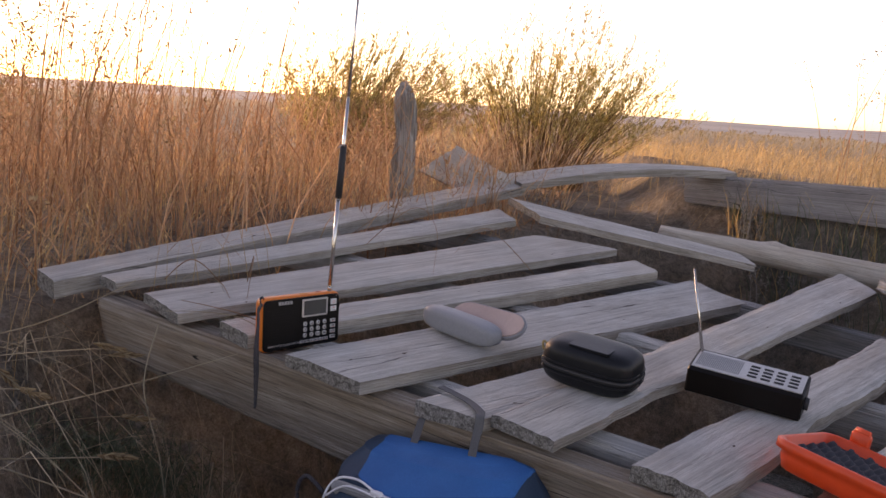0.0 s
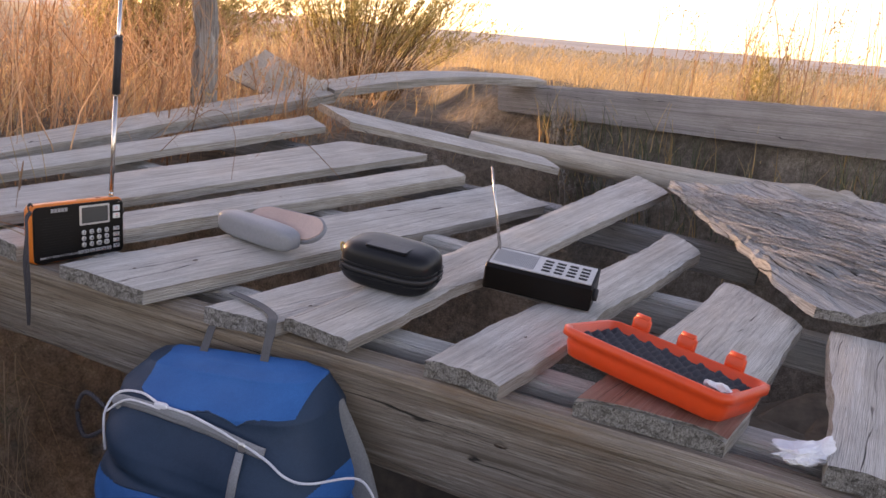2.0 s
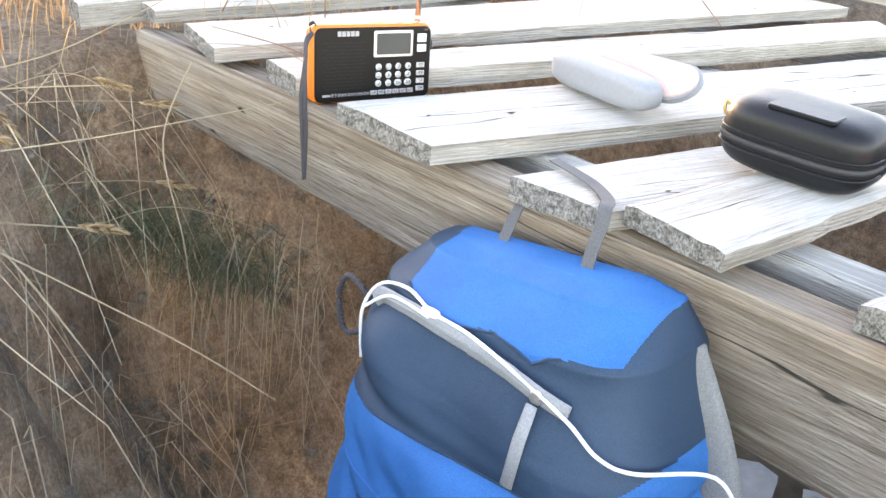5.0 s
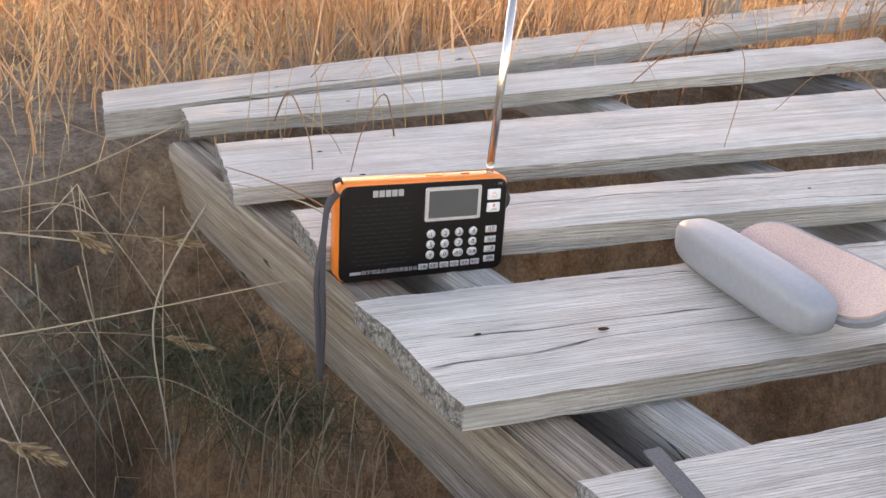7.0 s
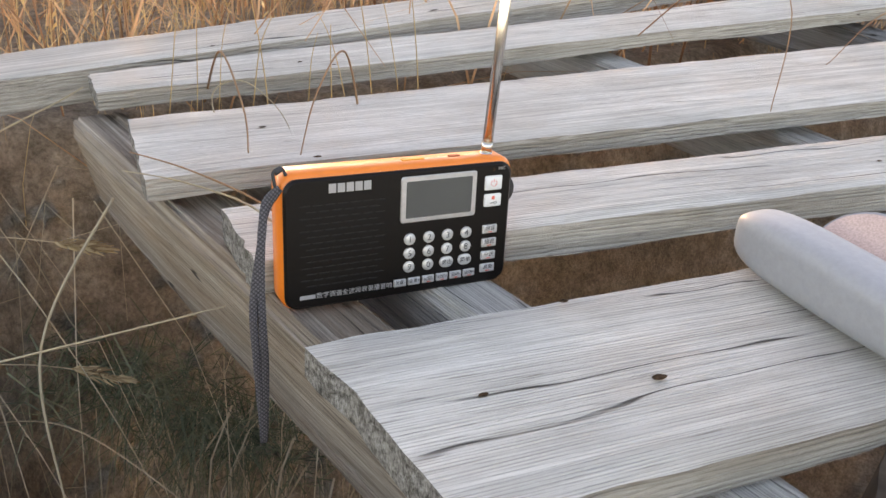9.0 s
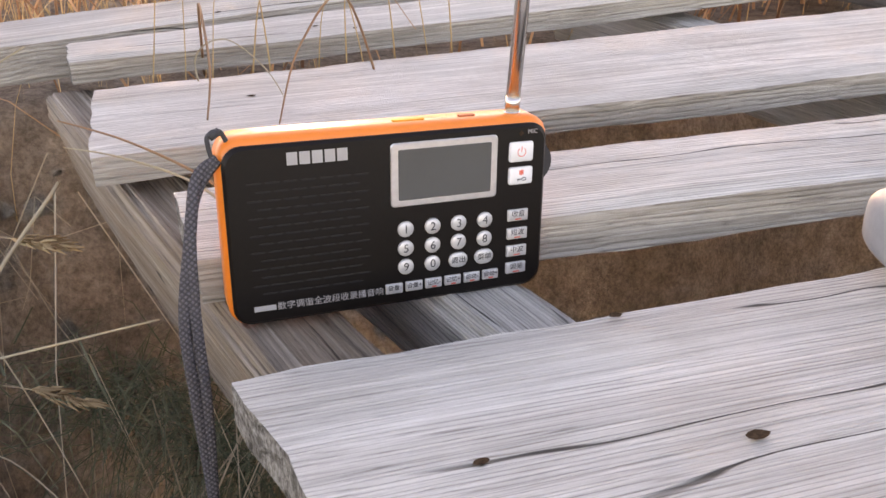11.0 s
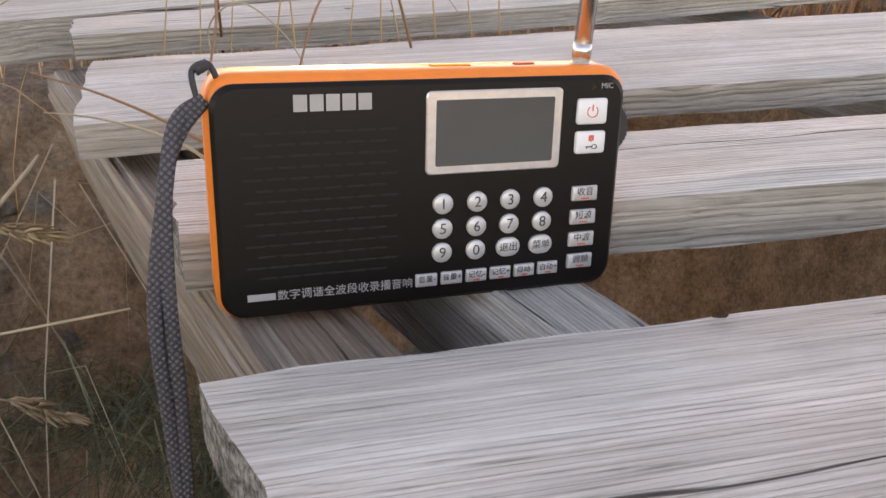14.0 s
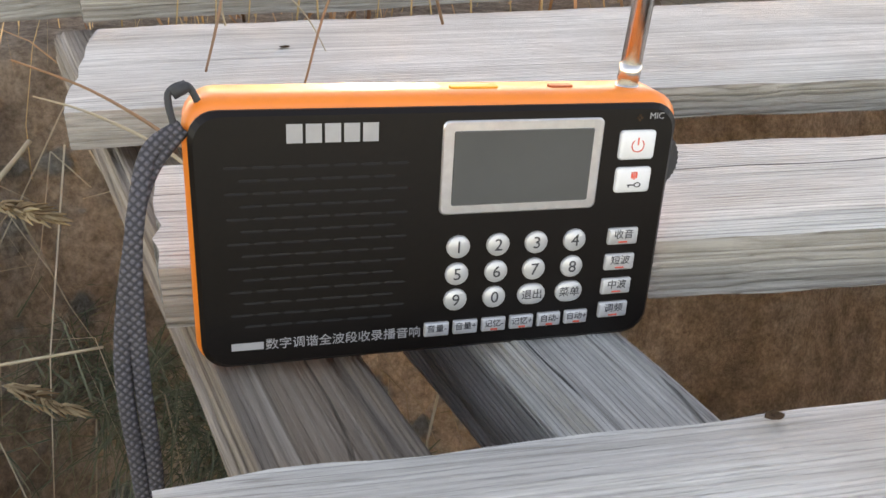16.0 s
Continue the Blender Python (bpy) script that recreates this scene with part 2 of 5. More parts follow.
def thing(name, m, label, category, group="", kind=""):
    ob = new(name)
    ob.empty_display_size = 0.02
    ob.matrix_world = m
    return tagged(ob, label, category, group, kind)


def axes(o, x, z=(0, 0, 1)):
    """A pose at o with its x along x and its z near z."""
    x = Vector(x).normalized()
    y = Vector(z).cross(x).normalized()
    zz = x.cross(y)
    return Matrix.Translation(o) @ Matrix((x, y, zz)).transposed().to_4x4()


def rrect(w, h, r, d, bev=0.001, seg=5):
    """A rounded plate in the xz plane, from y=0 (front) to y=d, with softened edges."""
    bm = bmesh.new()
    pts = []
    for cx, cz, a0 in ((w - r, h - r, 0), (r, h - r, 90), (r, r, 180), (w - r, r, 270)):
        for i in range(seg + 1):
            a = radians(a0 + 90 * i / seg)
            pts.append((cx + r * math.cos(a), cz + r * math.sin(a)))
    cx, cz = w / 2, h / 2
    rings = []
    for y, ins in ((0, bev), (bev, 0), (d - bev, 0), (d, bev)):
        rings.append([bm.verts.new((cx + (x - cx) * (1 - 2 * ins / w), y, cz + (z - cz) * (1 - 2 * ins / h))) for x, z in pts])
    n = len(pts)
    for a, b in zip(rings, rings[1:]):
        for i in range(n):
            bm.faces.new((a[i], a[(i + 1) % n], b[(i + 1) % n], b[i]))
    bm.faces.new(list(reversed(rings[0])))
    bm.faces.new(rings[-1])
    bmesh.ops.recalc_face_normals(bm, faces=bm.faces)
    return bm


def tube(path, radii, seg=8, bm=None, flat=1.0, up=(0, 0, 1)):
    """A tube along a path; radii one number or one a point; flat squashes it across."""
    bm = bm or bmesh.new()
    path = [Vector(p) for p in path]
    if isinstance(radii, (int, float)):
        radii = [radii] * len(path)
    rings = []
    for i, p in enumerate(path):
        d = (path[min(i + 1, len(path) - 1)] - path[max(i - 1, 0)]).normalized()
        u = Vector(up).cross(d)
        if u.length < 1e-4:
            u = Vector((1, 0, 0)).cross(d)
        u.normalize()
        v = d.cross(u)
        rings.append([bm.verts.new(p + radii[i] * (math.cos(a) * u + flat * math.sin(a) * v)) for a in (2 * math.pi * k / seg for k in range(seg))])
    for a, b in zip(rings, rings[1:]):
        for k in range(seg):
            bm.faces.new((a[k], a[(k + 1) % seg], b[(k + 1) % seg], b[k]))
    if seg > 2:
        bm.faces.new(list(reversed(rings[0])))
        bm.faces.new(rings[-1])
    return bm


def curve3(pts, n=24):
    """A smooth path through the points."""
    pts = [Vector(p) for p in pts]
    out = []
    for i in range(len(pts) - 1):
        p0, p1, p2, p3 = pts[max(i - 1, 0)], pts[i], pts[i + 1], pts[min(i + 2, len(pts) - 1)]
        k = max(2, n // (len(pts) - 1))
        for j in range(k):
            t = j / k
            out.append(0.5 * ((2 * p1) + (p2 - p0) * t + (2 * p0 - 5 * p1 + 4 * p2 - p3) * t * t + (3 * p1 - p0 - 3 * p2 + p3) * t ** 3))
    return out + [pts[-1]]


# ---- the deck: its plane, and planks laid on it ----

def deck(x, y, h=0.0):
    return Vector((x, y, 0.062 - (0.046 * (x - 0.07) - 0.065 * (y - 1.275)) / 0.997 + h))


def plank(name, nl, nr, fr, fl, thick, label, material=None, seed=0, wavy=0.0, sag=0.0, nails=(), category="plank", group="deck planks", chip=0.0025, kind="", cup=0.0, rough=0.0):
    """A plank by the four corners of its top: near left, near right, far right, far left; its x runs along it."""
    nl, nr, fr, fl = (Vector(p) for p in (nl, nr, fr, fl))
    o, e = (nl + nr) / 2, (fl + fr) / 2
    m = axes(o, e - o, (e - o).cross(nl - nr))
    inv = m.inverted()
    a, b, c, d = (inv @ p for p in (nl, nr, fr, fl))
    L = (e - o).length
    nu, nv = max(12, int(L / 0.012)), (48 if rough else 9)
    bm = bmesh.new()
    grid = {}
    for s in (0, 1):
        for i in range(nu + 1):
            u = i / nu
            for j in range(nv + 1):
                v = j / nv
                p = (a * (1 - u) + d * u) * (1 - v) + (b * (1 - u) + c * u) * v
                w = v * 2 - 1
                p.y += (wavy * noise.noise((p.x * 4.0, seed * 3.1, 0)) + wavy * 0.4 * noise.noise((p.x * 13, seed, 4))) * (1 if w < 0 else -1) * abs(w)
                p.y += 0.0022 * noise.noise((p.x * 30, w * 2 + seed, 9)) * abs(w)
                if i in (0, nu):
                    p.x += chip * noise.noise((v * 7, seed * 1.7, i)) * 1.6
                edge = max(0, abs(w) - 0.78) / 0.22
                endf = max(0, 1 - min(i, nu - i) / 2.0)
                z = sag * math.sin(math.pi * u) + 0.0018 * noise.noise((p.x * 5, p.y * 18, seed)) + 0.0007 * noise.noise((p.x * 14, p.y * 130, seed)) + cup * w * w
                if rough and s == 0:
                    z += rough * (1 - 4 * abs(noise.noise((p.x * 5, p.y * 34, seed)))) + rough * .6 * noise.noise((p.x * 14, p.y * 80, seed + 2)) + rough * 1.5 * noise.noise((p.x * 6, p.y * 6, seed + 4))
                if s == 0:
                    p.z += z - 0.0022 * edge * edge - 0.0015 * endf * abs(noise.noise((v * 11, seed, i)))
                else:
                    p.z += z - thick - 0.003 * noise.noise((p.x * 6, p.y * 9, seed + 5))
                grid[s, i, j] = bm.verts.new(p)
    for i in range(nu):
        for j in range(nv):
            bm.faces.new((grid[0, i, j], grid[0, i, j + 1], grid[0, i + 1, j + 1], grid[0, i + 1, j]))
            bm.faces.new((grid[1, i, j], grid[1, i + 1, j], grid[1, i + 1, j + 1], grid[1, i, j + 1]))
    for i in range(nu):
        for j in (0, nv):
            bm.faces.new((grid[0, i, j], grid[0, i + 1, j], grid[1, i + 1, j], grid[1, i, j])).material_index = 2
    for i in (0, nu):
        for j in range(nv):
            f = bm.faces.new((grid[0, i, j], grid[0, i, j + 1], grid[1, i, j + 1], grid[1, i, j]))
            f.material_index = 1
    bmesh.ops.recalc_face_normals(bm, faces=bm.faces)
    t = thing(name, m, label, category, group, kind)
    # sides without a material of their own get the wood with painted-in shade
    part("board", bm, [material or GREY, ENDW, material or SHADED_SIDEW], t)
    for (nx, ny, nz, r) in nails:
        q = inv @ Vector((nx, ny, nz))
        hb = bmesh.new()
        ring, rim = [], []
        for k in range(9):
            an = 2 * math.pi * k / 9
            rr = 0.75 * r * (1 + 0.4 * noise.noise((k * 1.3, nx * 9, ny * 9)))
            ring.append(hb.verts.new((q.x + 1.0 * rr * math.cos(an), q.y + 0.55 * rr * math.sin(an), 0)))
            rim.append(hb.verts.new((q.x + 0.6 * rr * math.cos(an), q.y + 0.3 * rr * math.sin(an), -0.0003)))
        for k in range(9):
            hb.faces.new((ring[k], ring[(k + 1) % 9], rim[(k + 1) % 9], rim[k]))
        hb.faces.new(rim)
        u = min(1, max(0, q.x / L))
        h = part("nail_hole", hb, HOLE, t, "dark rusty nail hole")
        h.location.z = sag * math.sin(math.pi * u) + 0.0018 * noise.noise((q.x * 5, q.y * 18, seed)) + 0.0007 * noise.noise((q.x * 14, q.y * 130, seed)) + 0.0009
    return t


def D(x, y, h=0.0):
    return deck(x, y, h)


# planks in order from the back of the deck
P_LABEL = "weathered grey plank across the beams"
plank("deck_plank", D(-.645, 1.576, .0), D(-.580, 1.524, .0), D(0.165, 3.194, .0), D(0.070, 3.297, .0), .032, "thick weathered grey plank along the back of the deck", seed=1, nails=[(-.5, 1.72, .12, .004)])
plank("deck_plank", D(-.535, 1.593), D(-.488, 1.556), D(0.157, 2.562), D(0.097, 2.690), .019, "narrow " + P_LABEL, seed=2, nails=[(-.40, 1.73, .12, .004), (-.37, 1.745, .12, .003), (.06, 2.36, .15, .004)])
plank("deck_plank", D(-.423, 1.528), D(-.329, 1.451), D(0.420, 2.352), D(0.212, 2.395), .019, "wide " + P_LABEL + ", broken at its far end", seed=3, chip=.002, nails=[(-.32, 1.57, .1, .004), (-.25, 1.545, .1, .0045), (.26, 2.19, .14, .004)])
plank("deck_plank", D(-.256, 1.446), D(-.196, 1.402), D(0.500, 2.168), D(0.452, 2.254), .025, "narrow " + P_LABEL, seed=4, nails=[(.12, 1.80, .1, .004), (.36, 1.98, .1, .004)])
plank("deck_plank", D(-.119, 1.347, .002), D(.003, 1.282, .002), D(.688, 2.110, -.032), D(.586, 2.236, -.028), .021, "wide " + P_LABEL + ", with open cracks", seed=5, nails=[(-.024, 1.461, .08, .0042), (-.026, 1.357, .07, .004), (.042, 1.418, .07, .006), (.40, 1.80, .1, .004)])
plank("deck_plank", D(0.084, 1.267, -.003), D(0.171, 1.230, -.003), D(0.444, 1.531, -.012), D(0.362, 1.605, -.012), .022, "short " + P_LABEL + ", tucked under its neighbour", seed=6, nails=[(.215, 1.300, .06, .004), (.235, 1.312, .06, .004)])
plank("deck_plank", D(0.189, 1.236, .004), D(0.266, 1.189, .004), D(0.993, 2.212, .006), D(0.965, 2.372, .006), .018, "long " + P_LABEL + " with a wavy bark edge", seed=7, wavy=.009, nails=[(.66, 1.80, .1, .004), (.70, 1.75, .1, .004), (.87, 2.06, .12, .004)])
plank("deck_plank", D(0.362, 1.169), D(0.439, 1.122), D(0.910, 1.757), D(0.893, 1.870), .022, P_LABEL + " with a wavy bark edge", seed=8, wavy=.011, cup=-.004, nails=[(.494, 1.255, .04, .004), (.80, 1.60, .07, .004)])
plank("deck_plank", D(0.528, 1.103), D(0.684, 1.042), D(0.955, 1.418), D(0.903, 1.604), .024, "wide grey plank with worn red paint on its near end", seed=9, wavy=.014, cup=-.006)
plank("deck_plank", D(0.777, 1.002), D(0.932, 0.932), D(1.176, 1.301), D(0.990, 1.399), .028, "wide " + P_LABEL, seed=10, wavy=.01, nails=[(.88, 1.06, .02, .004)])
plank("loose_plank", D(0.124, 2.720, .035), D(0.222, 2.505, .03), D(0.748, 2.318, .012), D(0.724, 2.438, .012), .02, "loose split plank lying over the deck's far end", seed=11, group="", nails=[(.29, 2.37, .17, .005)])
plank("long_plank", D(0.053, 3.289, .012), D(0.148, 3.153, .012), (.93, 3.53, .262), (.88, 3.64, .268), .03, "warped grey plank reaching from the deck to the back wall", seed=12, sag=.03, group="")
plank("leaning_board", (-.085, 3.17, .305), (-.205, 3.12, .215), (.02, 3.14, .120), (.135, 3.20, .195), .03, "short grey board leaning behind the post", seed=13, group="")
plank("back_plank", (.76, 3.663, .236), (.77, 3.65, .125), (1.90, 2.29, .175), (1.89, 2.30, .31), .04, "long dark grey plank edging the pit below the dry grass", GREYDK, seed=14, group="", category="plank")


# main beam along the near ends
def beam(name, p, q, hp, hq, depth, material, label, seed, taper=1.0, knots=(), furrow=.0006, lean=0.0):
    """A hewn beam from p to q (front top edge), hp and hq high, its x along it."""
    p, q = Vector(p), Vector(q)
    m = axes(p, q - p)
    L = (q - p).length
    nu, ns = int(L / 0.012), 112
    bm = bmesh.new()
    rings = []
    for i in range(nu + 1):
        u = i / nu
        h = hp * (1 - u) + hq * u
        dd = depth * (1 - u + taper * u)
        ring = []
        for k in range(ns):
            a = 2 * math.pi * k / ns
            ca, sa = math.cos(a), math.sin(a)
            ex = 0.32
            y = math.copysign(abs(ca) ** ex, ca) * dd / 2 + dd / 2
            z = math.copysign(abs(sa) ** ex, sa) * h / 2 - h / 2
            s = 0.005 * noise.noise((u * L * 3, ca * 2 + seed, sa * 2)) + 0.0025 * noise.noise((u * L * 7, k * 0.36, seed)) - furrow * max(0, .32 - abs(noise.noise((u * L * 1.3, k * 0.17, seed + 8)))) * 3 + furrow * .8 * noise.noise((u * L * 2.2, k * .5, seed + 2))
            for (kx, ka, kr) in knots:
                dx = u * L - kx
                dz = z - ka
                if ca < -0.3:
                    s += 0.006 * math.exp(-(dx * dx + dz * dz) / (kr * kr))
            ring.append(bm.verts.new((u * L + 0.004 * noise.noise((k * 0.7, i, seed)) * (i in (0, nu)), y + s * ca - lean * z, z + s * sa)))
        rings.append(ring)
    for a, b in zip(rings, rings[1:]):
        for k in range(ns):
            bm.faces.new((a[k], a[(k + 1) % ns], b[(k + 1) % ns], b[k]))
    for r in (rings[0], rings[-1]):
        f = bm.faces.new(r)
        f.material_index = 1
    bmesh.ops.recalc_face_normals(bm, faces=bm.faces)
    t = thing(name, m, label, "beam")
    part("timber", bm, [material, ENDW], t, smooth=True)
    for (kx, ka, kr) in knots:
        kb = bmesh.new()
        bmesh.ops.create_uvsphere(kb, u_segments=14, v_segments=8, radius=kr)
        for v in kb.verts:
            v.co = Vector((v.co.x * 1.45, v.co.y * 0.25, v.co.z * 0.75)) * (1 + 0.3 * noise.noise(v.co * 60))
        k = part("knot", kb, KNOT, t, "dark resinous knot", True)
        k.location = (kx, 0.0030 + 0.1 * kr - lean * ka, ka)
    return t


KNOT = plain("knot_wood", (0.085, 0.058, 0.042), 0.85, 0, 0.6, 160, 0.8, 0.2)
main_beam = beam("deck_beam", (-.518, 1.547, .080), (1.13, .814, -.042), .116, .205, .054, BEAMW, "heavy brown hewn beam carrying the plank ends", 3, furrow=.0022, lean=.30,
                 knots=[(.83, -.030, .009), (1.06, -.060, .008), (1.27, -.100, .010), (1.36, -.150, .022)])
beam("rail", (-.340, 1.572, .072), (1.10, .924, -.036), .05, .05, .046, GREY, "pale grey squared rail under the planks", 5)
beam("rail", (-.36, 2.11, .106), (1.14, 1.36, -.012), .06, .06, .05, GREY, "pale grey squared rail under the planks", 6)
beam("rail", (-.14, 2.55, .118), (1.08, 1.86, .02), .06, .06, .06, OLDW, "dark grey squared rail under the planks", 7)

# ---- the ground: one sheet with the pit sunk into it ----
def smooth(a, b, x):
    t = min(1, max(0, (x - a) / (b - a)))
    return t * t * (3 - 2 * t)


def ground_z(x, y):
    r = math.hypot(x, y)
    n = 0.03 * noise.noise((x * 1.3, y * 1.3, 0)) + 0.012 * noise.noise((x * 6, y * 6, 2))
    top = 0.02 + 0.05 * smooth(1.0, 4.0, y) * smooth(-2, 1, -x) + n
    dl = (1.55 - x) * 0.77 + (2.70 - y) * 0.64      # how far before the back plank
    top += 0.15 * smooth(0.04, -0.06, dl) * (1 - smooth(1.2, 4.0, -dl)) * smooth(0.55, 0.85, x)
    # the land falls away, then rises to low far hills
    far = -18 * smooth(25, 500, r) + 17 * smooth(420, 2200, r) + 5 * noise.noise((x / 420, y / 420, 5)) * smooth(60, 700, r)
    # distance to the pit's walls, inside positive
    jag = 0.05 * noise.noise((x * 5, y * 5, 7)) + 0.09 * noise.noise((x * 1.7, y * 1.7, 3))
    left = min((x + 0.62) * 0.80 + (y - 1.5) * 0.34, 0.02 + (x + .64) * .87 - (y - 1.58) * .5)
    back = min(3.05 - y + 0.25 * smooth(-0.4, 0.6, x), dl + 0.02)
    near = (y + 0.15) * 0.7      # the side from which the deck is seen
    ins = min(left, back, near, 2.6 - x) + jag
    pit = smooth(-0.05, 0.30, ins)
    deep = -0.16 * smooth(-0.02, 0.12, ins) - 0.62 * pit + 0.04 * noise.noise((x * 3, y * 3, 11)) * pit + 0.04 * noise.noise((x * 9, y * 9, 12)) * pit + 0.022 * noise.noise((x * 23, y * 23, 14)) * pit
    deep -= 0.20 * pit * (1 - smooth(0.12, 0.40, math.hypot(x - .52, y - 1.72)))      # a hollow before the cellar wall
    return top + far + deep


def line_of(a, b, step, grow, end):
    out = [a + i * step for i in range(int((b - a) / step) + 1)]
    lo, hi, s = out[0], out[-1], step
    left, right = [], []
    while hi < end:
        s *= grow
        hi += s
        lo -= s
        right.append(hi)
        left.append(lo)
    return left[::-1] + out + right


gx, gy = line_of(-1.4, 2.2, 0.018, 1.12, 2600), line_of(0.4, 3.6, 0.018, 1.12, 2600)
verts = [(x, y, ground_z(x, y)) for y in gy for x in gx]
w = len(gx)
faces = [(j * w + i, j * w + i + 1, (j + 1) * w + i + 1, (j + 1) * w + i) for j in range(len(gy) - 1) for i in range(w - 1)]
gm = bpy.data.meshes.new("ground")
gm.from_pydata(verts, [], faces)
for p in gm.polygons:
    p.use_smooth = True
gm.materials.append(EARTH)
tagged(new("ground", gm), "bare brown earth with a dug pit, running out to far fields", "ground", kind="structure")

# ---- things on the deck ----
BLACK = plain("satin_black_plastic", (0.007, 0.005, 0.0042), 0.40, 0, 0.10, 500, 0.05, 0.22)
ORANGE = plain("orange_plastic", (0.85, 0.20, 0.03), 0.32, 0, 0.05, 80)
SILVER = plain("brushed_silver", (0.72, 0.70, 0.68), 0.28, 0.85, 0.08, 300)
LCD = plain("grey_display_glass", (0.075, 0.075, 0.07), 0.12, 0, 0.05, 40)
KEYW = plain("pale_key_plastic", (0.66, 0.65, 0.64), 0.4, 0, 0.04, 200)
KEYG = plain("silver_key_plastic", (0.50, 0.49, 0.48), 0.38, 0.3, 0.05, 200)
INK = plain("dark_print", (0.04, 0.04, 0.045), 0.6)
REDINK = plain("red_print", (0.75, 0.10, 0.06), 0.6)
PALE = plain("pale_print", (0.33, 0.315, 0.31), 0.5)
CHROME = plain("chrome", (0.66, 0.62, 0.58), 0.27, 1.0, 0.04, 100)
GRIP = plain("black_rubber", (0.03, 0.03, 0.032), 0.7)


def braid(name, col, pitch):
    """Round braided cord: two crossing sets of slanting strands."""
    m, nt, b = mat(name)
    w = []
    for rot in (0, 90):
        mp = nd(nt, "Mapping")
        mp.inputs["Rotation"].default_value = (0, radians(rot), 0)
        nt.links.new(mapped(nt, (1, .2, 1), False), mp.inputs["Vector"])
        wv = nd(nt, "TexWave", Scale=2 * math.pi / (20 * pitch), Distortion=0.6)
        wv.bands_direction = "DIAGONAL"
        nt.links.new(mp.outputs[0], wv.inputs["Vector"])
        w.append(wv.outputs["Fac"])
    ml = nd(nt, "Math")
    ml.operation = "MULTIPLY"
    nt.links.new(w[0], ml.inputs[0])
    nt.links.new(w[1], ml.inputs[1])
    nt.links.new(mix(nt, 1.0, col, ramp(nt, ml.outputs[0], [(0.0, (0.35, 0.35, 0.36)), (0.5, (1.5, 1.45, 1.45))]), "MULTIPLY"), b.inputs["Base Color"])
    b.inputs["Roughness"].default_value = 0.8
    bump(nt, b, ml.outputs[0], 0.8, 0.0008)
    return m


CORD = braid("grey_cord", (0.085, 0.080, 0.088), 0.0013)


def prism(outline, y0, y1, bm=None):
    """A plate between y0 and y1 over an outline in the xz plane."""
    bm = bm or bmesh.new()
    a = [bm.verts.new((x, y0, z)) for x, z in outline]
    b = [bm.verts.new((x, y1, z)) for x, z in outline]
    n = len(a)
    bm.faces.new(a)
    bm.faces.new(list(reversed(b)))
    for i in range(n):
        bm.faces.new((a[i], b[i], b[(i + 1) % n], a[(i + 1) % n]))
    return bm


def bars(rects, y0=-0.0002, y1=0.0002):
    bm = bmesh.new()
    for x0, z0, x1, z1 in rects:
        prism([(x0, z0), (x1, z0), (x1, z1), (x0, z1)], y0, y1, bm)
    bmesh.ops.recalc_face_normals(bm, faces=bm.faces)
    return bm


def lettering(name, text, size, at, material, parent, label="", squeeze=1.0):
    """Raised printed words on a face that looks along -y; at is their centre."""
    cu = bpy.data.curves.new(name, "FONT")
    cu.body, cu.size, cu.align_x, cu.align_y, cu.extrude = text, size, "CENTER", "CENTER", 0.00008
    cu.resolution_u = 3
    tmp = bpy.data.objects.new(name, cu)
    scene.collection.objects.link(tmp)
    bpy.context.view_layer.update()
    me = bpy.data.meshes.new_from_object(tmp.evaluated_get(bpy.context.evaluated_depsgraph_get()))
    bpy.data.objects.remove(tmp)
    me.transform(Matrix.Rotation(radians(90), 4, "X") @ Matrix.Diagonal((squeeze, 1, 1, 1)))
    me.materials.clear()
    me.materials.append(material)
    ob = new(name, me)
    ob.parent, ob.location = parent, at
    if label:
        ob["label"] = label
    return ob


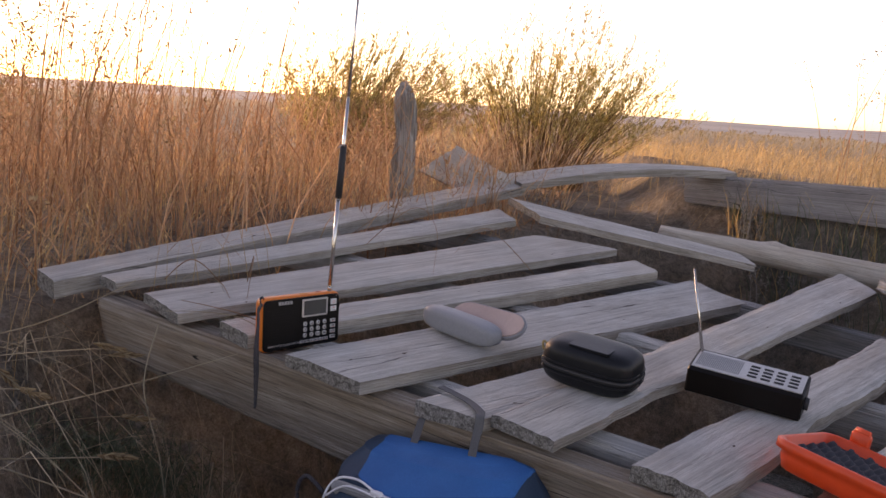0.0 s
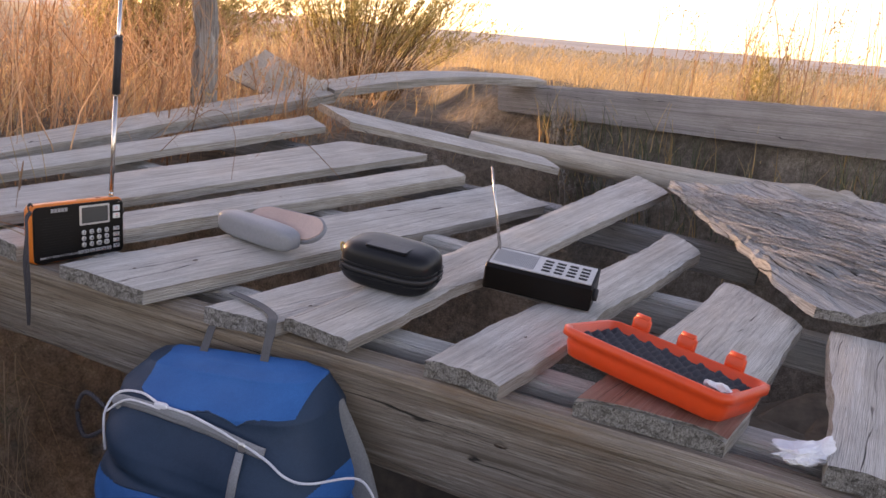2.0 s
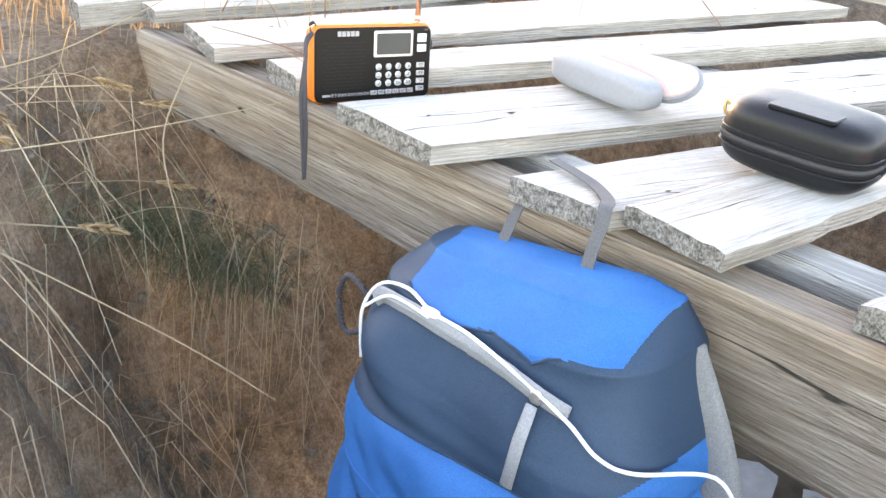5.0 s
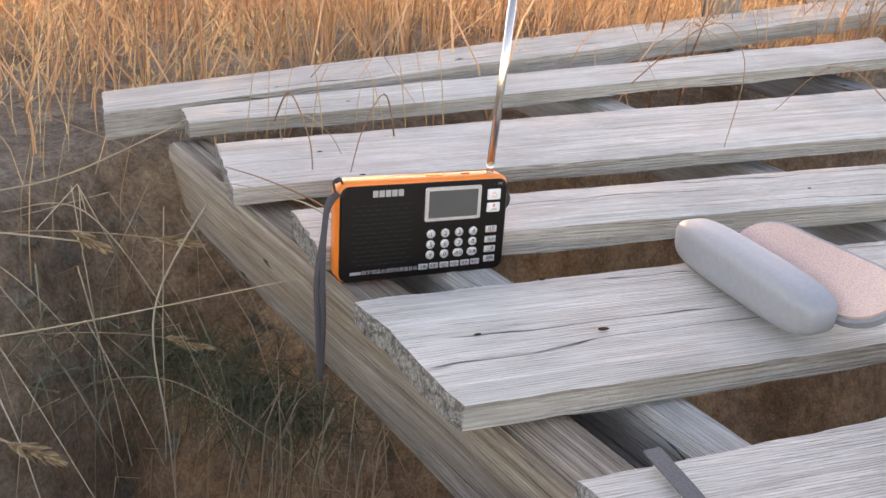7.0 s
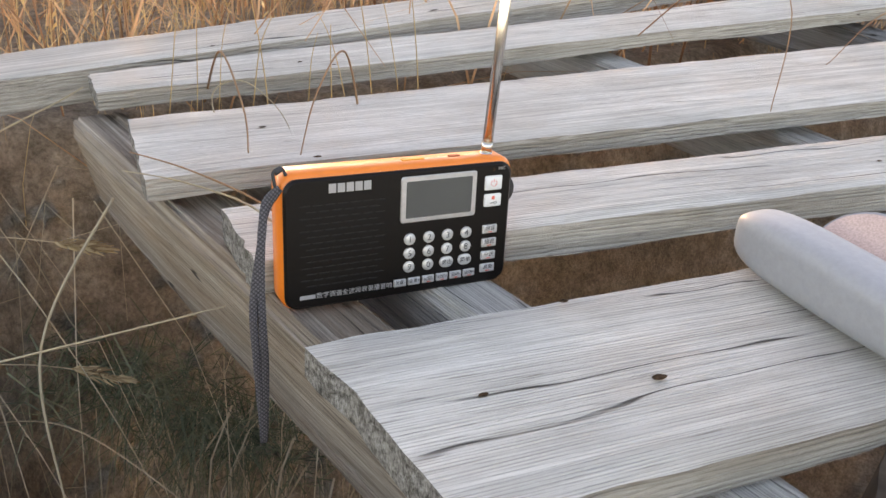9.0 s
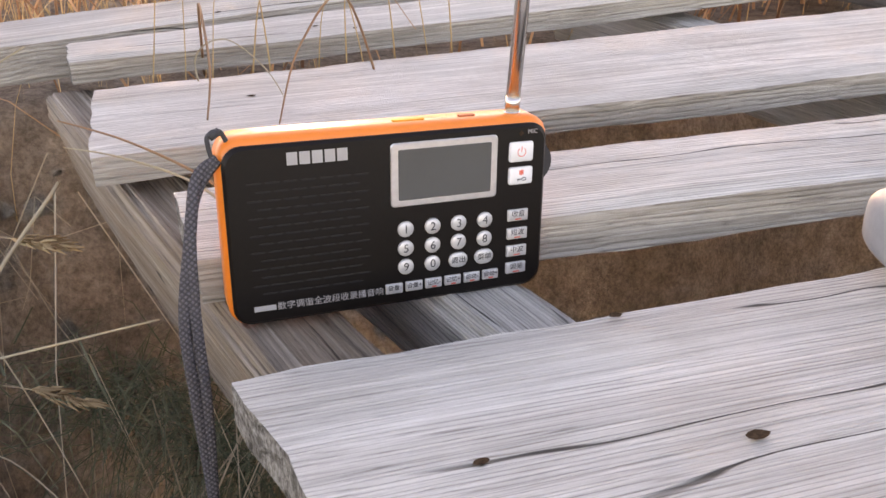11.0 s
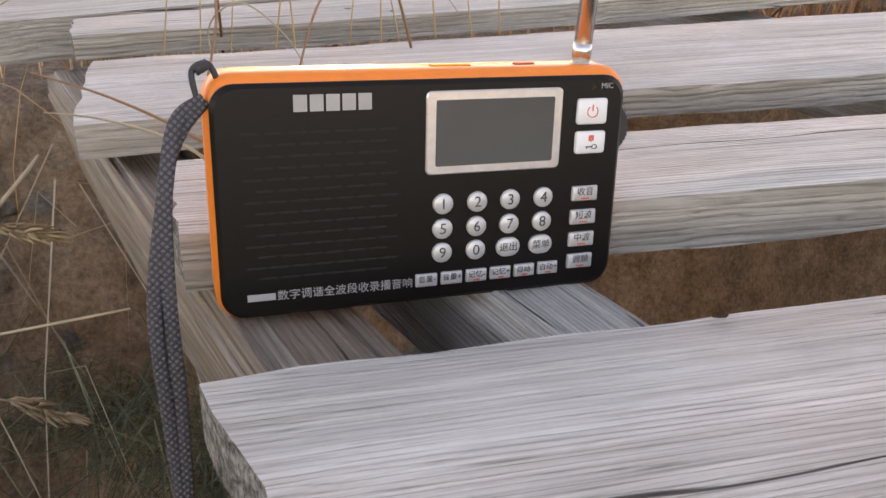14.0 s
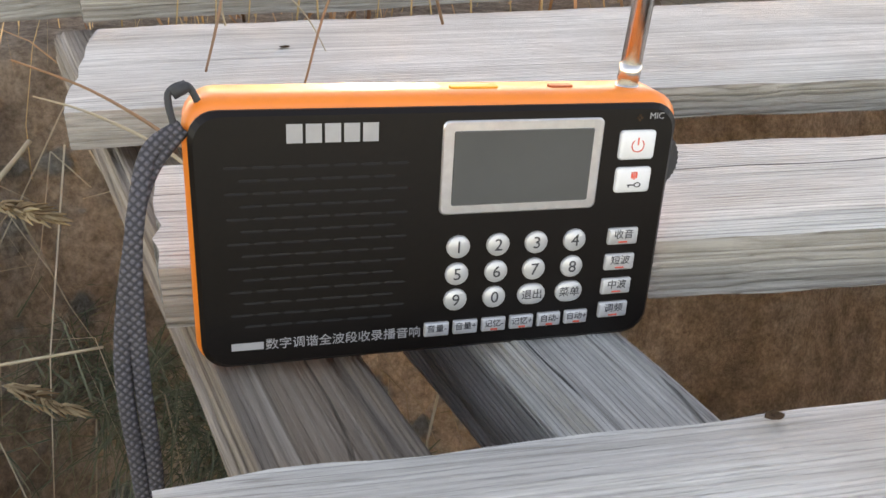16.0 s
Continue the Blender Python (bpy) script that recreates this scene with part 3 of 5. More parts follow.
def pocket_radio():
    W, H, T = .145, .0805, .021
    tr = thing("pocket_radio", axes((-.170, 1.397, .0565), (.605, .796, -.02)) @ pose(0, 0, 0, -2.0, 0, 0), "black and orange digital pocket radio standing on the beam", "radio")
    shell = part("shell", rrect(W + .003, H + .003, .0095, T - .003, .0022, 6), ORANGE, tr, "glossy orange plastic shell", True)
    shell.location = (-.0015, .003, -.0010)
    rim = part("rim", rrect(W - .0008, H - .0008, .0085, .0012, .0004, 6), SILVER, tr, "thin silver rim")
    rim.location = (.0004, .003, .0004)
    front = part("front_panel", rrect(W, H - .0012, .008, .0036, .0014, 6), BLACK, tr, "satin black front panel")
    front.location.z = .0004
    lf = part("display_frame", rrect(.0500, .0288, .002, .0012, .0004), SILVER, tr, "mirror silver display frame")
    lf.location = (.0704, -.0008, .0472)
    lc = part("display", rrect(.0434, .0228, .0006, .0012, .0002), LCD, lf, "grey unlit display")
    lc.location = (.0034, -.0003, .003)
    # name on the front, drawn as plain blocks
    for i in range(5):
        x = .0262 + i * .0053
        part("name_block", bars([(x, .0706, x + .0044, .0760)]), PALE, tr, "pale grey print block")
    part("model_bar", bars([(.0086, .0066, .0180, .0090)]), PALE, tr, "pale grey print bar")
    lettering("front_caption", "数字调谐全波段收录播音响", .0040, (.0425, -.0002, .0078), PALE, tr, "pale printed caption")
    # speaker slots
    sb = bmesh.new()
    for r in range(14):
        z = .0635 - r * .0038
        for c in range(7):
            x = .0095 + c * .0076 + (.0038 if r % 2 else 0)
            if x + .006 > .064:
                continue
            prism([(x, z), (x + .0052, z), (x + .0058, z + .0004), (x + .0052, z + .0008), (x, z + .0008), (x - .0006, z + .0004)], -.00015, .0002, sb)
    bmesh.ops.recalc_face_normals(sb, faces=sb.faces)
    tagged(part("speaker_grille", sb, plain("slot_black", (.006, .005, .005), .8), tr, "dark speaker slots"), kind="stuff")

    def key(x, z, w, h, r, label="", material=KEYG):
        k = part("key", rrect(w, h, r, .0018, .0005, 4), material, tr, label, True)
        k.location = (x - w / 2, -.0013, z - h / 2)
        return k

    xs, zs = (.0770, .0897, .1022, .1150), (.0366, .0275, .0186)
    words = ("1", "2", "3", "4", "5", "6", "7", "8", "9", "0", "退出", "菜单")
    for i, t in enumerate(words):
        wide = len(t) > 1
        w, h = (.0092, .0072) if wide else (.0074, .0074)
        k = key(xs[i % 4], zs[i // 4], w, h, h / 2 - .0001, "round silver key")
        lettering("digit", t, .0056 if not wide else .0036, (w / 2, -.0001, h / 2), INK, k)
    for z, t in zip((.0370, .0280, .0193, .0107), ("收音", "短波", "中波", "调频")):
        k = key(.1315, z, .0102, .0056, .0006, "small silver key")
        lettering("caption", t, .0034, (.0051, -.0001, .0035), INK, k)
        r = part("red_mark", bars([(.0036, .0008, .0066, .0013)]), REDINK, k)
    for i, t in enumerate(("音量-", "音量+", "记忆-", "记忆+", "自动-", "自动+")):
        k = key(.0714 + i * .00942, .0086 + i * .0001, .0080, .0048, .0005, "small silver key")
        lettering("caption", t, .0028, (.0040, -.0001, .0029), INK, k)
        if i > 1:
            part("red_mark", bars([(.0030, .0006, .0052, .0012)]), REDINK, k)
    pw = key(.1319, .0672, .0118, .0092, .0012, "pale square power key", KEYW)
    ring = [(.0059 + .0020 * math.cos(radians(a)), -.0001, .0046 + .0020 * math.sin(radians(a))) for a in range(125, 416, 15)]
    part("power_sign", tube(ring, .00018, 6), REDINK, pw)
    part("power_stroke", bars([(.0057, .0048, .0061, .0071)], -.0002, .0002), REDINK, pw)
    mu = key(.1320, .0560, .0118, .0082, .0012, "pale square key with a lock sign", KEYW)
    part("mute_sign", bars([(.0050, .0048, .0056, .0068), (.0058, .0044, .0062, .0070), (.0064, .0048, .0070, .0068)]), REDINK, mu)
    part("lock_sign", tube([(.0074 + .0010 * math.cos(a), -.0001, .0026 + .0007 * math.sin(a)) for a in (radians(20 * i) for i in range(19))], .00018, 6), INK, mu)
    part("lock_shaft", bars([(.0040, .0024, .0066, .0028), (.0043, .0018, .0046, .0026)]), INK, mu)
    lettering("word", "MIC", .0028, (.1375, -.0002, .0760), PALE, tr)
    part("mic_holes", bars([(.1309, .0752, .1316, .0759), (.1323, .0752, .1330, .0759), (.1316, .0745, .1323, .0752), (.1316, .0759, .1323, .0766)]), HOLE, tr)
    # tuning wheel on the side
    wb = bmesh.new()
    outl = []
    for i in range(72):
        r = .0105 if i % 2 else .0101
        outl.append((r * math.cos(2 * math.pi * i / 72), r * math.sin(2 * math.pi * i / 72)))
    prism(outl, 0, .0045, wb)
    bmesh.ops.recalc_face_normals(wb, faces=wb.faces)
    wheel = part("tuning_wheel", wb, GRIP, tr, "ridged black tuning wheel")
    wheel.location = (W - .0028, .009, .0585)
    # sliders on top
    for x0, x1, m2 in ((.075, .090, plain("amber_slider", (.75, .28, .02), .5)), (.106, .114, plain("red_slider", (.45, .08, .02), .5))):
        s = part("slider", rrect(x1 - x0, .0034, .0012, .0012, .0003, 3), m2, tr, "recessed slider on the top edge")
        s.matrix_local = Matrix.Translation((x0, .0105, H + .0026)) @ Matrix.Rotation(radians(-90), 4, "X")
    foot = part("foot", rrect(.010, .0016, .0005, .010, .0003, 3), GRIP, tr)
    foot.location = (.012, .004, -.0010)
    # telescopic antenna
    base = Vector((W - .0125, .0125, H))
    ant = part("antenna", tube([base + Vector((0, 0, -.003)), base + Vector((0, 0, .0025))], .0038, 14), CHROME, tr, "telescopic chrome antenna", True)
    top = base + Vector((.018, -.026, .50))
    d = (top - base)
    for a, b, r in ((0.0, .30, .0033), (.30, .62, .0027), (.62, 1.0, .0021)):
        part("antenna_section", tube([base + d * a, base + d * b], r, 14), CHROME, ant, "", True)
    part("joint", tube([base + d * .008, base + d * .018], .0035, 14), CHROME, ant, "", True)
    part("grip_sleeve", tube([base + d * .305, base + d * .475], [.0055, .0055], 14), GRIP, ant, "black rubber sleeve", True)
    part("wire_end", tube(curve3([base + d * .470 + Vector((0, -.004, 0)), base + d * .470 + Vector((-.008, -.006, .001)), base + d * .465 + Vector((-.016, -.006, -.001))]), .0010, 6), PALE, ant)
    # wrist cord, a long loop hanging down the beam
    for off, sgn in ((0, 1), (.0045, -1)):
        pts = [(-.001, .004, H - .006), (-.010, .0, H - .012 - off), (-.015, -.008, H - .032), (-.021 + off, -.010, H - .068), (-.020 + off, -.010, H - .105), (-.018 + off * .4, -.009, H - .140), (-.017, -.008, H - .160)]
        part("wrist_cord", tube(curve3(pts, 40), .0024, 8, flat=.5, up=(0, 1, 0)), CORD, tr, "braided grey wrist cord", True)
    part("cord_loop", tube(curve3([(.004, .006, H - .001), (.001, .006, H + .005), (-.004, .005, H + .003), (-.003, .004, H - .006)], 18), .0010, 8), GRIP, tr, "dark cord loop", True)
    part("cord_knot", tube([(-.003, .005, H + .003), (.001, .006, H + .005)], .0018, 8), GRIP, tr, "", True)
    return tr


pocket_radio()


def ssphere(w, d, h, e1=0.5, e2=0.5, nu=40, nv=24):
    """A softly boxed solid, centred, w x d x h."""
    bm = bmesh.new()

    def sp(v, e):
        return math.copysign(abs(v) ** e, v)
    rows = []
    for j in range(nv + 1):
        ph = -math.pi / 2 + math.pi * j / nv
        row = []
        for i in range(nu):
            th = 2 * math.pi * i / nu
            row.append(bm.verts.new((w / 2 * sp(math.cos(ph), e1) * sp(math.cos(th), e2), d / 2 * sp(math.cos(ph), e1) * sp(math.sin(th), e2), h / 2 * sp(math.sin(ph), e1))))
        rows.append(row)
    for a, b in zip(rows, rows[1:]):
        for i in range(nu):
            bm.faces.new((a[i], a[(i + 1) % nu], b[(i + 1) % nu], b[i]))
    bmesh.ops.remove_doubles(bm, verts=bm.verts, dist=1e-6)
    bmesh.ops.recalc_face_normals(bm, faces=bm.faces)
    return bm


def glasses_case():
    o = D(0.114, 1.532, .0175)
    t = thing("glasses_case", axes(o, (.80, -.60, -.055), (.034, -.091, .995)), "open pale grey glasses case with pink lining", "glasses case")
    grey = plain("grey_leatherette", (0.27, 0.28, 0.295), 0.42, 0, 0.06, 250, 0.15)
    pink = cloth("pink_lining", (0.60, 0.43, 0.38), 800, 0.85)
    bm = ssphere(.158, .038, .039, .55, .5, 48, 26)
    for v in bm.verts:      # slimmer towards one end
        k = 1 + 1.3 * v.co.x
        v.co = Vector((v.co.x, v.co.y * k, v.co.z * (1 - .5 * v.co.x)))
    part("lower_shell", bm, grey, t, "pale grey rounded shell", True)

    def lid(ins, y0, y1):
        out = []
        L, R = .146 - 2 * ins, .027 - ins
        for i in range(17):
            a = radians(-90 + 180 * i / 16)
            out.append((L / 2 - .03 + (.03) * math.cos(a), R * math.sin(a)))
        for i in range(17):
            a = radians(90 + 180 * i / 16)
            out.append((-L / 2 + .03 + .03 * math.cos(a), R * math.sin(a)))
        b = prism(out, y0, y1)
        bmesh.ops.recalc_face_normals(b, faces=b.faces)
        return b
    lm = pose(.027, .032, .011, -56, 0, 0) @ Matrix.Rotation(radians(-4), 4, "Y")
    l1 = part("lid", lid(0, 0, .006), grey, t, "open grey lid")
    l1.matrix_local = lm
    l2 = part("lining", lid(.003, -.0025, .0), pink, l1, "pale pink felt lining")
    return t


glasses_case()


def black_pouch():
    o = D(0.319, 1.387, .036)
    t = thing("hard_pouch", axes(o, (.87, -.38, -.05), (.034, -.091, .995)) @ pose(0, 0, 0, 0, 0, -4), "black hard-shell zip pouch lying on a plank", "pouch")
    leather = plain("black_leatherette", (0.009, 0.010, 0.012), 0.36, 0, 0.2, 400, 0.2, 0.3)
    top = part("upper_shell", ssphere(.138, .088, .066, .5, .55, 52, 30), leather, t, "glossy black shell", True)
    zp = [(.0698 * math.copysign(abs(math.cos(a)) ** .55, math.cos(a)), .0448 * math.copysign(abs(math.sin(a)) ** .55, math.sin(a)), -.004) for a in (2 * math.pi * i / 72 for i in range(73))]
    part("zip", tube(zp, .0018, 6, flat=1.6), GRIP, t, "black zip band", True)
    for dz in (.0035, -.0115):
        part("welt", tube([(x * 1.004, y * 1.004, dz) for x, y, _ in zp], .0011, 6), leather, t, "", True)
    pl = part("clip_plate", rrect(.062, .026, .004, .004, .001, 4), leather, t, "raised black belt clip")
    pl.matrix_local = Matrix.Translation((-.026, -.010, .033)) @ Matrix.Rotation(radians(-90), 4, "X") @ Matrix.Translation((0, 0, -.026))
    part("zip_pull", tube(curve3([(-.070, -.004, -.002), (-.078, -.006, .004), (-.079, -.004, .014), (-.072, -.002, .008)], 16), .0016, 6), plain("brass", (.55, .38, .16), .3, .9), t, "small brass zip pull", True)
    return t


black_pouch()


def small_radio():
    o = D(0.455, 1.427, .002)
    t = thing("small_radio", axes(o, (.925, -.385, -.065), (.034, -.091, .995)), "small black radio with a silver top lying on planks", "radio")
    bm = bmesh.new()
    L, Dp, H = .160, .062, .046
    out = [(0, 0), (Dp, 0), (Dp, .046), (.004, .037), (0, .033)]
    # profile in y,z swept along x with softened ends
    rings = []
    for x, s in ((0, .93), (.002, 1), (L - .002, 1), (L, .93)):
        rings.append([bm.verts.new((x, Dp / 2 + (y - Dp / 2) * s, H / 2 + (z - H / 2) * s)) for y, z in out])
    for a, b in zip(rings, rings[1:]):
        for i in range(5):
            bm.faces.new((a[i], a[(i + 1) % 5], b[(i + 1) % 5], b[i]))
    bm.faces.new(rings[0])
    bm.faces.new(rings[-1])
    bmesh.ops.recalc_face_normals(bm, faces=bm.faces)
    part("body", bm, BLACK, t, "black plastic body")
    # silver top plate on the slope
    sl = Matrix.Translation((.004, .006, .0375)) @ Matrix.Rotation(math.atan2(.009, Dp - .004), 4, "X")
    top = part("top_plate", bars([(0, 0, L - .008, .052)], -.0012, .0006), plain("worn_silver_paint", (.60, .59, .57), .4, .2, .1, 200), t, "worn silver grille plate")
    top.matrix_local = sl @ Matrix.Rotation(radians(-90), 4, "X")
    grille = bmesh.new()
    for i in range(24):
        prism([(.004 + i * .0026, .006), (.0052 + i * .0026, .006), (.0052 + i * .0026, .046), (.004 + i * .0026, .046)], -.0016, -.0010, grille)
    g = part("grille", grille, plain("grille_grey", (.20, .20, .20), .6), top, "fine speaker grille")
    for c in range(4):
        for r in range(4):
            k = part("key", rrect(.0130, .0042, .001, .0018, .0004, 3), GRIP, top, "small dark key")
            k.location = (.076 + c * .0185, -.0024, .008 + r * .0100)
    a0 = sl @ Vector((.003, .046, .001))
    inv = t.matrix_world.inverted()
    tip = inv @ Vector((.462, 1.490, .225))
    part("antenna", tube([a0, a0 + (tip - a0) * .5, tip], [.0026, .0021, .0014], 10), CHROME, t, "short pulled-out antenna", True)
    part("knob", tube([(L - .001, .020, .020), (L + .006, .020, .020)], .009, 18), GRIP, t, "black knob", True)
    return t


small_radio()


def orange_case():
    t = thing("dry_box", axes((.513, 1.185, .050), (.684, -.727, -.080), (.143, .06, .988)), "open orange plastic dry box half lined with foam", "case")
    op = plain("bright_orange_plastic", (0.88, 0.080, 0.022), 0.34, 0, 0.05, 60)
    L, W, H = .222, .132, .036
    bm = bmesh.new()

    def loop(ins, z, r):
        return [bm.verts.new((x, y, z)) for x, y in outline(ins, r)]

    def outline(ins, r):
        pts = []
        for cx, cy, a0 in ((L - ins - r, W - ins - r, 0), (ins + r, W - ins - r, 90), (ins + r, ins + r, 180), (L - ins - r, ins + r, 270)):
            for i in range(6):
                a = radians(a0 + 18 * i)
                pts.append((cx + r * math.cos(a), cy + r * math.sin(a)))
        return pts
    loops = [loop(.016, 0, .012), loop(.010, .003, .014), loop(.006, .018, .016), loop(.006, H - .012, .016), loop(0, H - .009, .018), loop(0, H, .018), loop(.005, H + .0015, .015), loop(.008, H, .014), loop(.011, .012, .012)]
    for a, b in zip(loops, loops[1:]):
        n = len(a)
        for i in range(n):
            bm.faces.new((a[i], a[(i + 1) % n], b[(i + 1) % n], b[i]))
    bm.faces.new(loops[0])
    bm.faces.new(loops[-1])
    bmesh.ops.recalc_face_normals(bm, faces=bm.faces)
    part("tray", bm, op, t, "bright orange plastic tray", True)
    # egg-crate foam
    fb = bmesh.new()
    nx, ny = 70, 34
    g = {}
    for i in range(nx + 1):
        for j in range(ny + 1):
            x, y = .012 + (L - .024) * i / nx, .012 + (W - .024) * j / ny
            g[i, j] = fb.verts.new((x, y, H - .010 + .0065 * math.sin(x * 2 * math.pi / .024) * math.sin(y * 2 * math.pi / .024)))
    for i in range(nx):
        for j in range(ny):
            fb.faces.new((g[i, j], g[i + 1, j], g[i + 1, j + 1], g[i, j + 1]))
    part("foam_lining", fb, plain("grey_foam", (.055, .058, .068), .95, 0, .2, 900, .3), t, "dark grey egg-crate foam", True)
    for x in (.040, .105, .170):
        ear = part("latch", rrect(.024, .020, .004, .010, .002, 4), op, t, "orange hinge lug", True)
        ear.location = (x - .012, W - .004, H - .004)
        part("lug_pin", tube([(x - .009, W + .001, H + .016), (x + .009, W + .001, H + .016)], .0045, 10), op, ear, "", True).location = (-(x - .012), -(W - .004), -(H - .004))
    fl = part("front_lug", rrect(.034, .016, .004, .006, .002, 4), op, t, "", True)
    fl.matrix_local = Matrix.Translation((L - .004, .03, H - .006)) @ Matrix.Rotation(radians(90), 4, "Z") @ Matrix.Rotation(radians(-75), 4, "X")
    tis = ssphere(.03, .014, .008, .8, .8, 16, 10)
    for v in tis.verts:
        v.co += .004 * noise.noise_vector(v.co * 140)
    part("cotton_bit", tis, plain("white_cotton", (.8, .8, .8), .9), t, "scrap of white cotton").location = (L - .028, .035, H - .002)
    return t


orange_case()

# red paint worn on the near end of the wide plank
plank("painted_strip", D(0.529, 1.102, .0045), D(0.684, 1.042, .0045), D(0.739, 1.112, .0045), D(0.587, 1.180, .0045), .0025, "thin worn red paint layer on a plank end", REDW, seed=9, group="", category="paint", cup=-.005)


def crumpled(name, o, size, label, category, material, seed, flat=.5):
    bm = bmesh.new()
    bmesh.ops.create_icosphere(bm, subdivisions=4, radius=1)
    for v in bm.verts:
        p = v.co.copy()
        v.co = Vector((p.x * size[0], p.y * size[1], p.z * size[2])) * (1 + .5 * noise.noise(p * 1.7 + Vector((seed, 0, 0))) - .55 * (.4 - abs(noise.noise(p * 3.2 + Vector((0, seed, 0))))) + .2 * abs(noise.noise(p * 9)))
        v.co.z += size[2] * 2.2 * math.exp(-((p.x - .8) / .22) ** 2) * max(0, p.z)
    ob = part(name, bm, material, None, "", False)
    ob.location = o
    return tagged(ob, label, category)


crumpled("tissue", (.768, 1.035, .006), (.036, .017, .010), "crumpled white paper tissue on the beam", "tissue", plain("tissue_paper", (.82, .83, .86), .9), 3)


# ---- backpack hanging from a plank end ----
BLUE = cloth("blue_nylon", (0.001, 0.140, 0.385), 900, 0.62, 0.0)
NAVY = cloth("navy_nylon", (0.026, 0.058, 0.098), 1000, 0.5, 0.0)
MESHB = cloth("blue_mesh_pocket", (0.016, 0.155, 0.40), 500, sheen=0.0)
PADG = cloth("grey_back_padding", (0.22, 0.22, 0.215), 600)
WEB = cloth("grey_webbing", (0.26, 0.265, 0.27), 700)
ZIPB = cloth("pale_zip_tape", (0.30, 0.305, 0.31), 700)
LOOPW = cloth("dark_grey_webbing", (0.115, 0.115, 0.118), 700)
WHITE = plain("white_cord", (.78, .78, .80), .6)
BUCK = plain("grey_buckle", (.22, .22, .22), .45)


def lerp_table(tab, z):
    for (z0, *a), (z1, *b) in zip(tab, tab[1:]):
        if z0 >= z >= z1:
            t = (z0 - z) / (z0 - z1)
            t = t * t * (3 - 2 * t) * .5 + t * .5
            return [x + (y - x) * t for x, y in zip(a, b)]
    return list(tab[-1][1:])


BAG = [(-.008, .088, -.036, .060), (-.014, .114, -.034, .085), (-.036, .134, -.030, .135), (-.09, .148, -.028, .165), (-.16, .163, -.031, .185),
       (-.24, .167, -.026, .205), (-.315, .158, -.014, .212), (-.365, .132, .004, .190), (-.408, .090, .014, .150), (-.428, .040, .020, .10)]


def bag_point(s, z, out=0.0):
    """s from -1 (at the back, left) round the front to 1 (at the back, right)."""
    wv, c, d = lerp_table(BAG, z)
    a = s * math.pi / 2 * 1.12
    ex = .58
    sa, ca = math.sin(a), math.cos(a)
    x = c + wv * math.copysign(abs(sa) ** ex, sa)
    y = -(.03 + (d - .03) * (abs(ca) ** ex if ca > 0 else -0.12))
    n = Vector((x - c, y * 1.0, 0)).normalized()
    fold = .006 * noise.noise((x * 7, z * 9, 1)) + .011 * noise.noise((x * 9 + z * 17, z * 4 - x * 3, 4))
    fold += .0075 * noise.noise((x * 24 + z * 36, z * 9 - x * 6, 8)) * min(1, max(0, (-z - .12) / .06))
    fold += .005 * (1 - 2 * abs(noise.noise((x * 14 - z * 4, z * 5, 6)))) * max(0, 1 + z / .05)
    fold += .008 * noise.noise((x * 10 - z * 15, z * 7 + x * 6, 12)) * max(0, 1 - abs(z + .07) / .08)
    fold += .009 * math.exp(-((z + .02) / .016) ** 2) * math.exp(-((x - .05) / .05) ** 2)
    fold -= .006 * math.exp(-((z + .118 + .02 * x) / .008) ** 2)
    p = Vector((x, y, z)) + n * (fold + out)
    p.x += 0.08 * (-z)      # hangs a little askew
    p.z -= (x + .03) * (.10 - .05 * min(1, -z / .45))
    p.z += (x + .13) * .20 * max(0, 1 + z / .08)      # its upper corner is drawn up by the loop
    return p


def inside(x, z, poly):
    hit = False
    for (x0, z0), (x1, z1) in zip(poly, poly[1:] + poly[:1]):
        if (z0 > z) != (z1 > z) and x < x0 + (z - z0) * (x1 - x0) / (z1 - z0):
            hit = not hit
    return hit


TOP_LINE = [(-.122, -.004), (-.113, -.020), (-.072, -.028), (-.042, -.027), (-.015, -.022), (.008, -.025), (.026, -.031), (.038, -.023), (.055, -.019), (.085, -.018)]
LID_LINE = [(-.21, -.128), (-.115, -.119), (-.065, -.116), (-.019, -.117), (.037, -.121), (.083, -.127), (.104, -.106), (.125, -.088), (.15, -.074), (.22, -.06)]
LEFT_BAND = [(-.100, -.194), (-.059, -.184), (-.066, -.22), (-.079, -.268), (-.077, -.322), (-.093, -.300), (-.104, -.25)]
RIGHT_BAND = [(.040, -.183), (.064, -.176), (.061, -.234), (.063, -.301), (.12, -.332), (.096, -.382), (.02, -.324), (.013, -.264), (.023, -.221)]
BASE = [(.12, -.332), (.21, -.372), (.20, -.50), (.04, -.50), (.07, -.42), (.096, -.382)]


def along(line, x):
    for (x0, z0), (x1, z1) in zip(line, line[1:]):
        if x0 <= x <= x1:
            return z0 + (z1 - z0) * (x - x0) / (x1 - x0)
    return None


def region(x, z):
    """Which fabric: 0 blue, 1 navy lid, 2 navy bands and base."""
    tl = along(TOP_LINE, x)
    if tl is not None and z > tl:
        return 0
    ll = along(LID_LINE, x)
    if ll is None or z > ll:
        return 1
    if inside(x, z, LEFT_BAND) or inside(x, z, RIGHT_BAND) or inside(x, z, BASE):
        return 2
    return 0


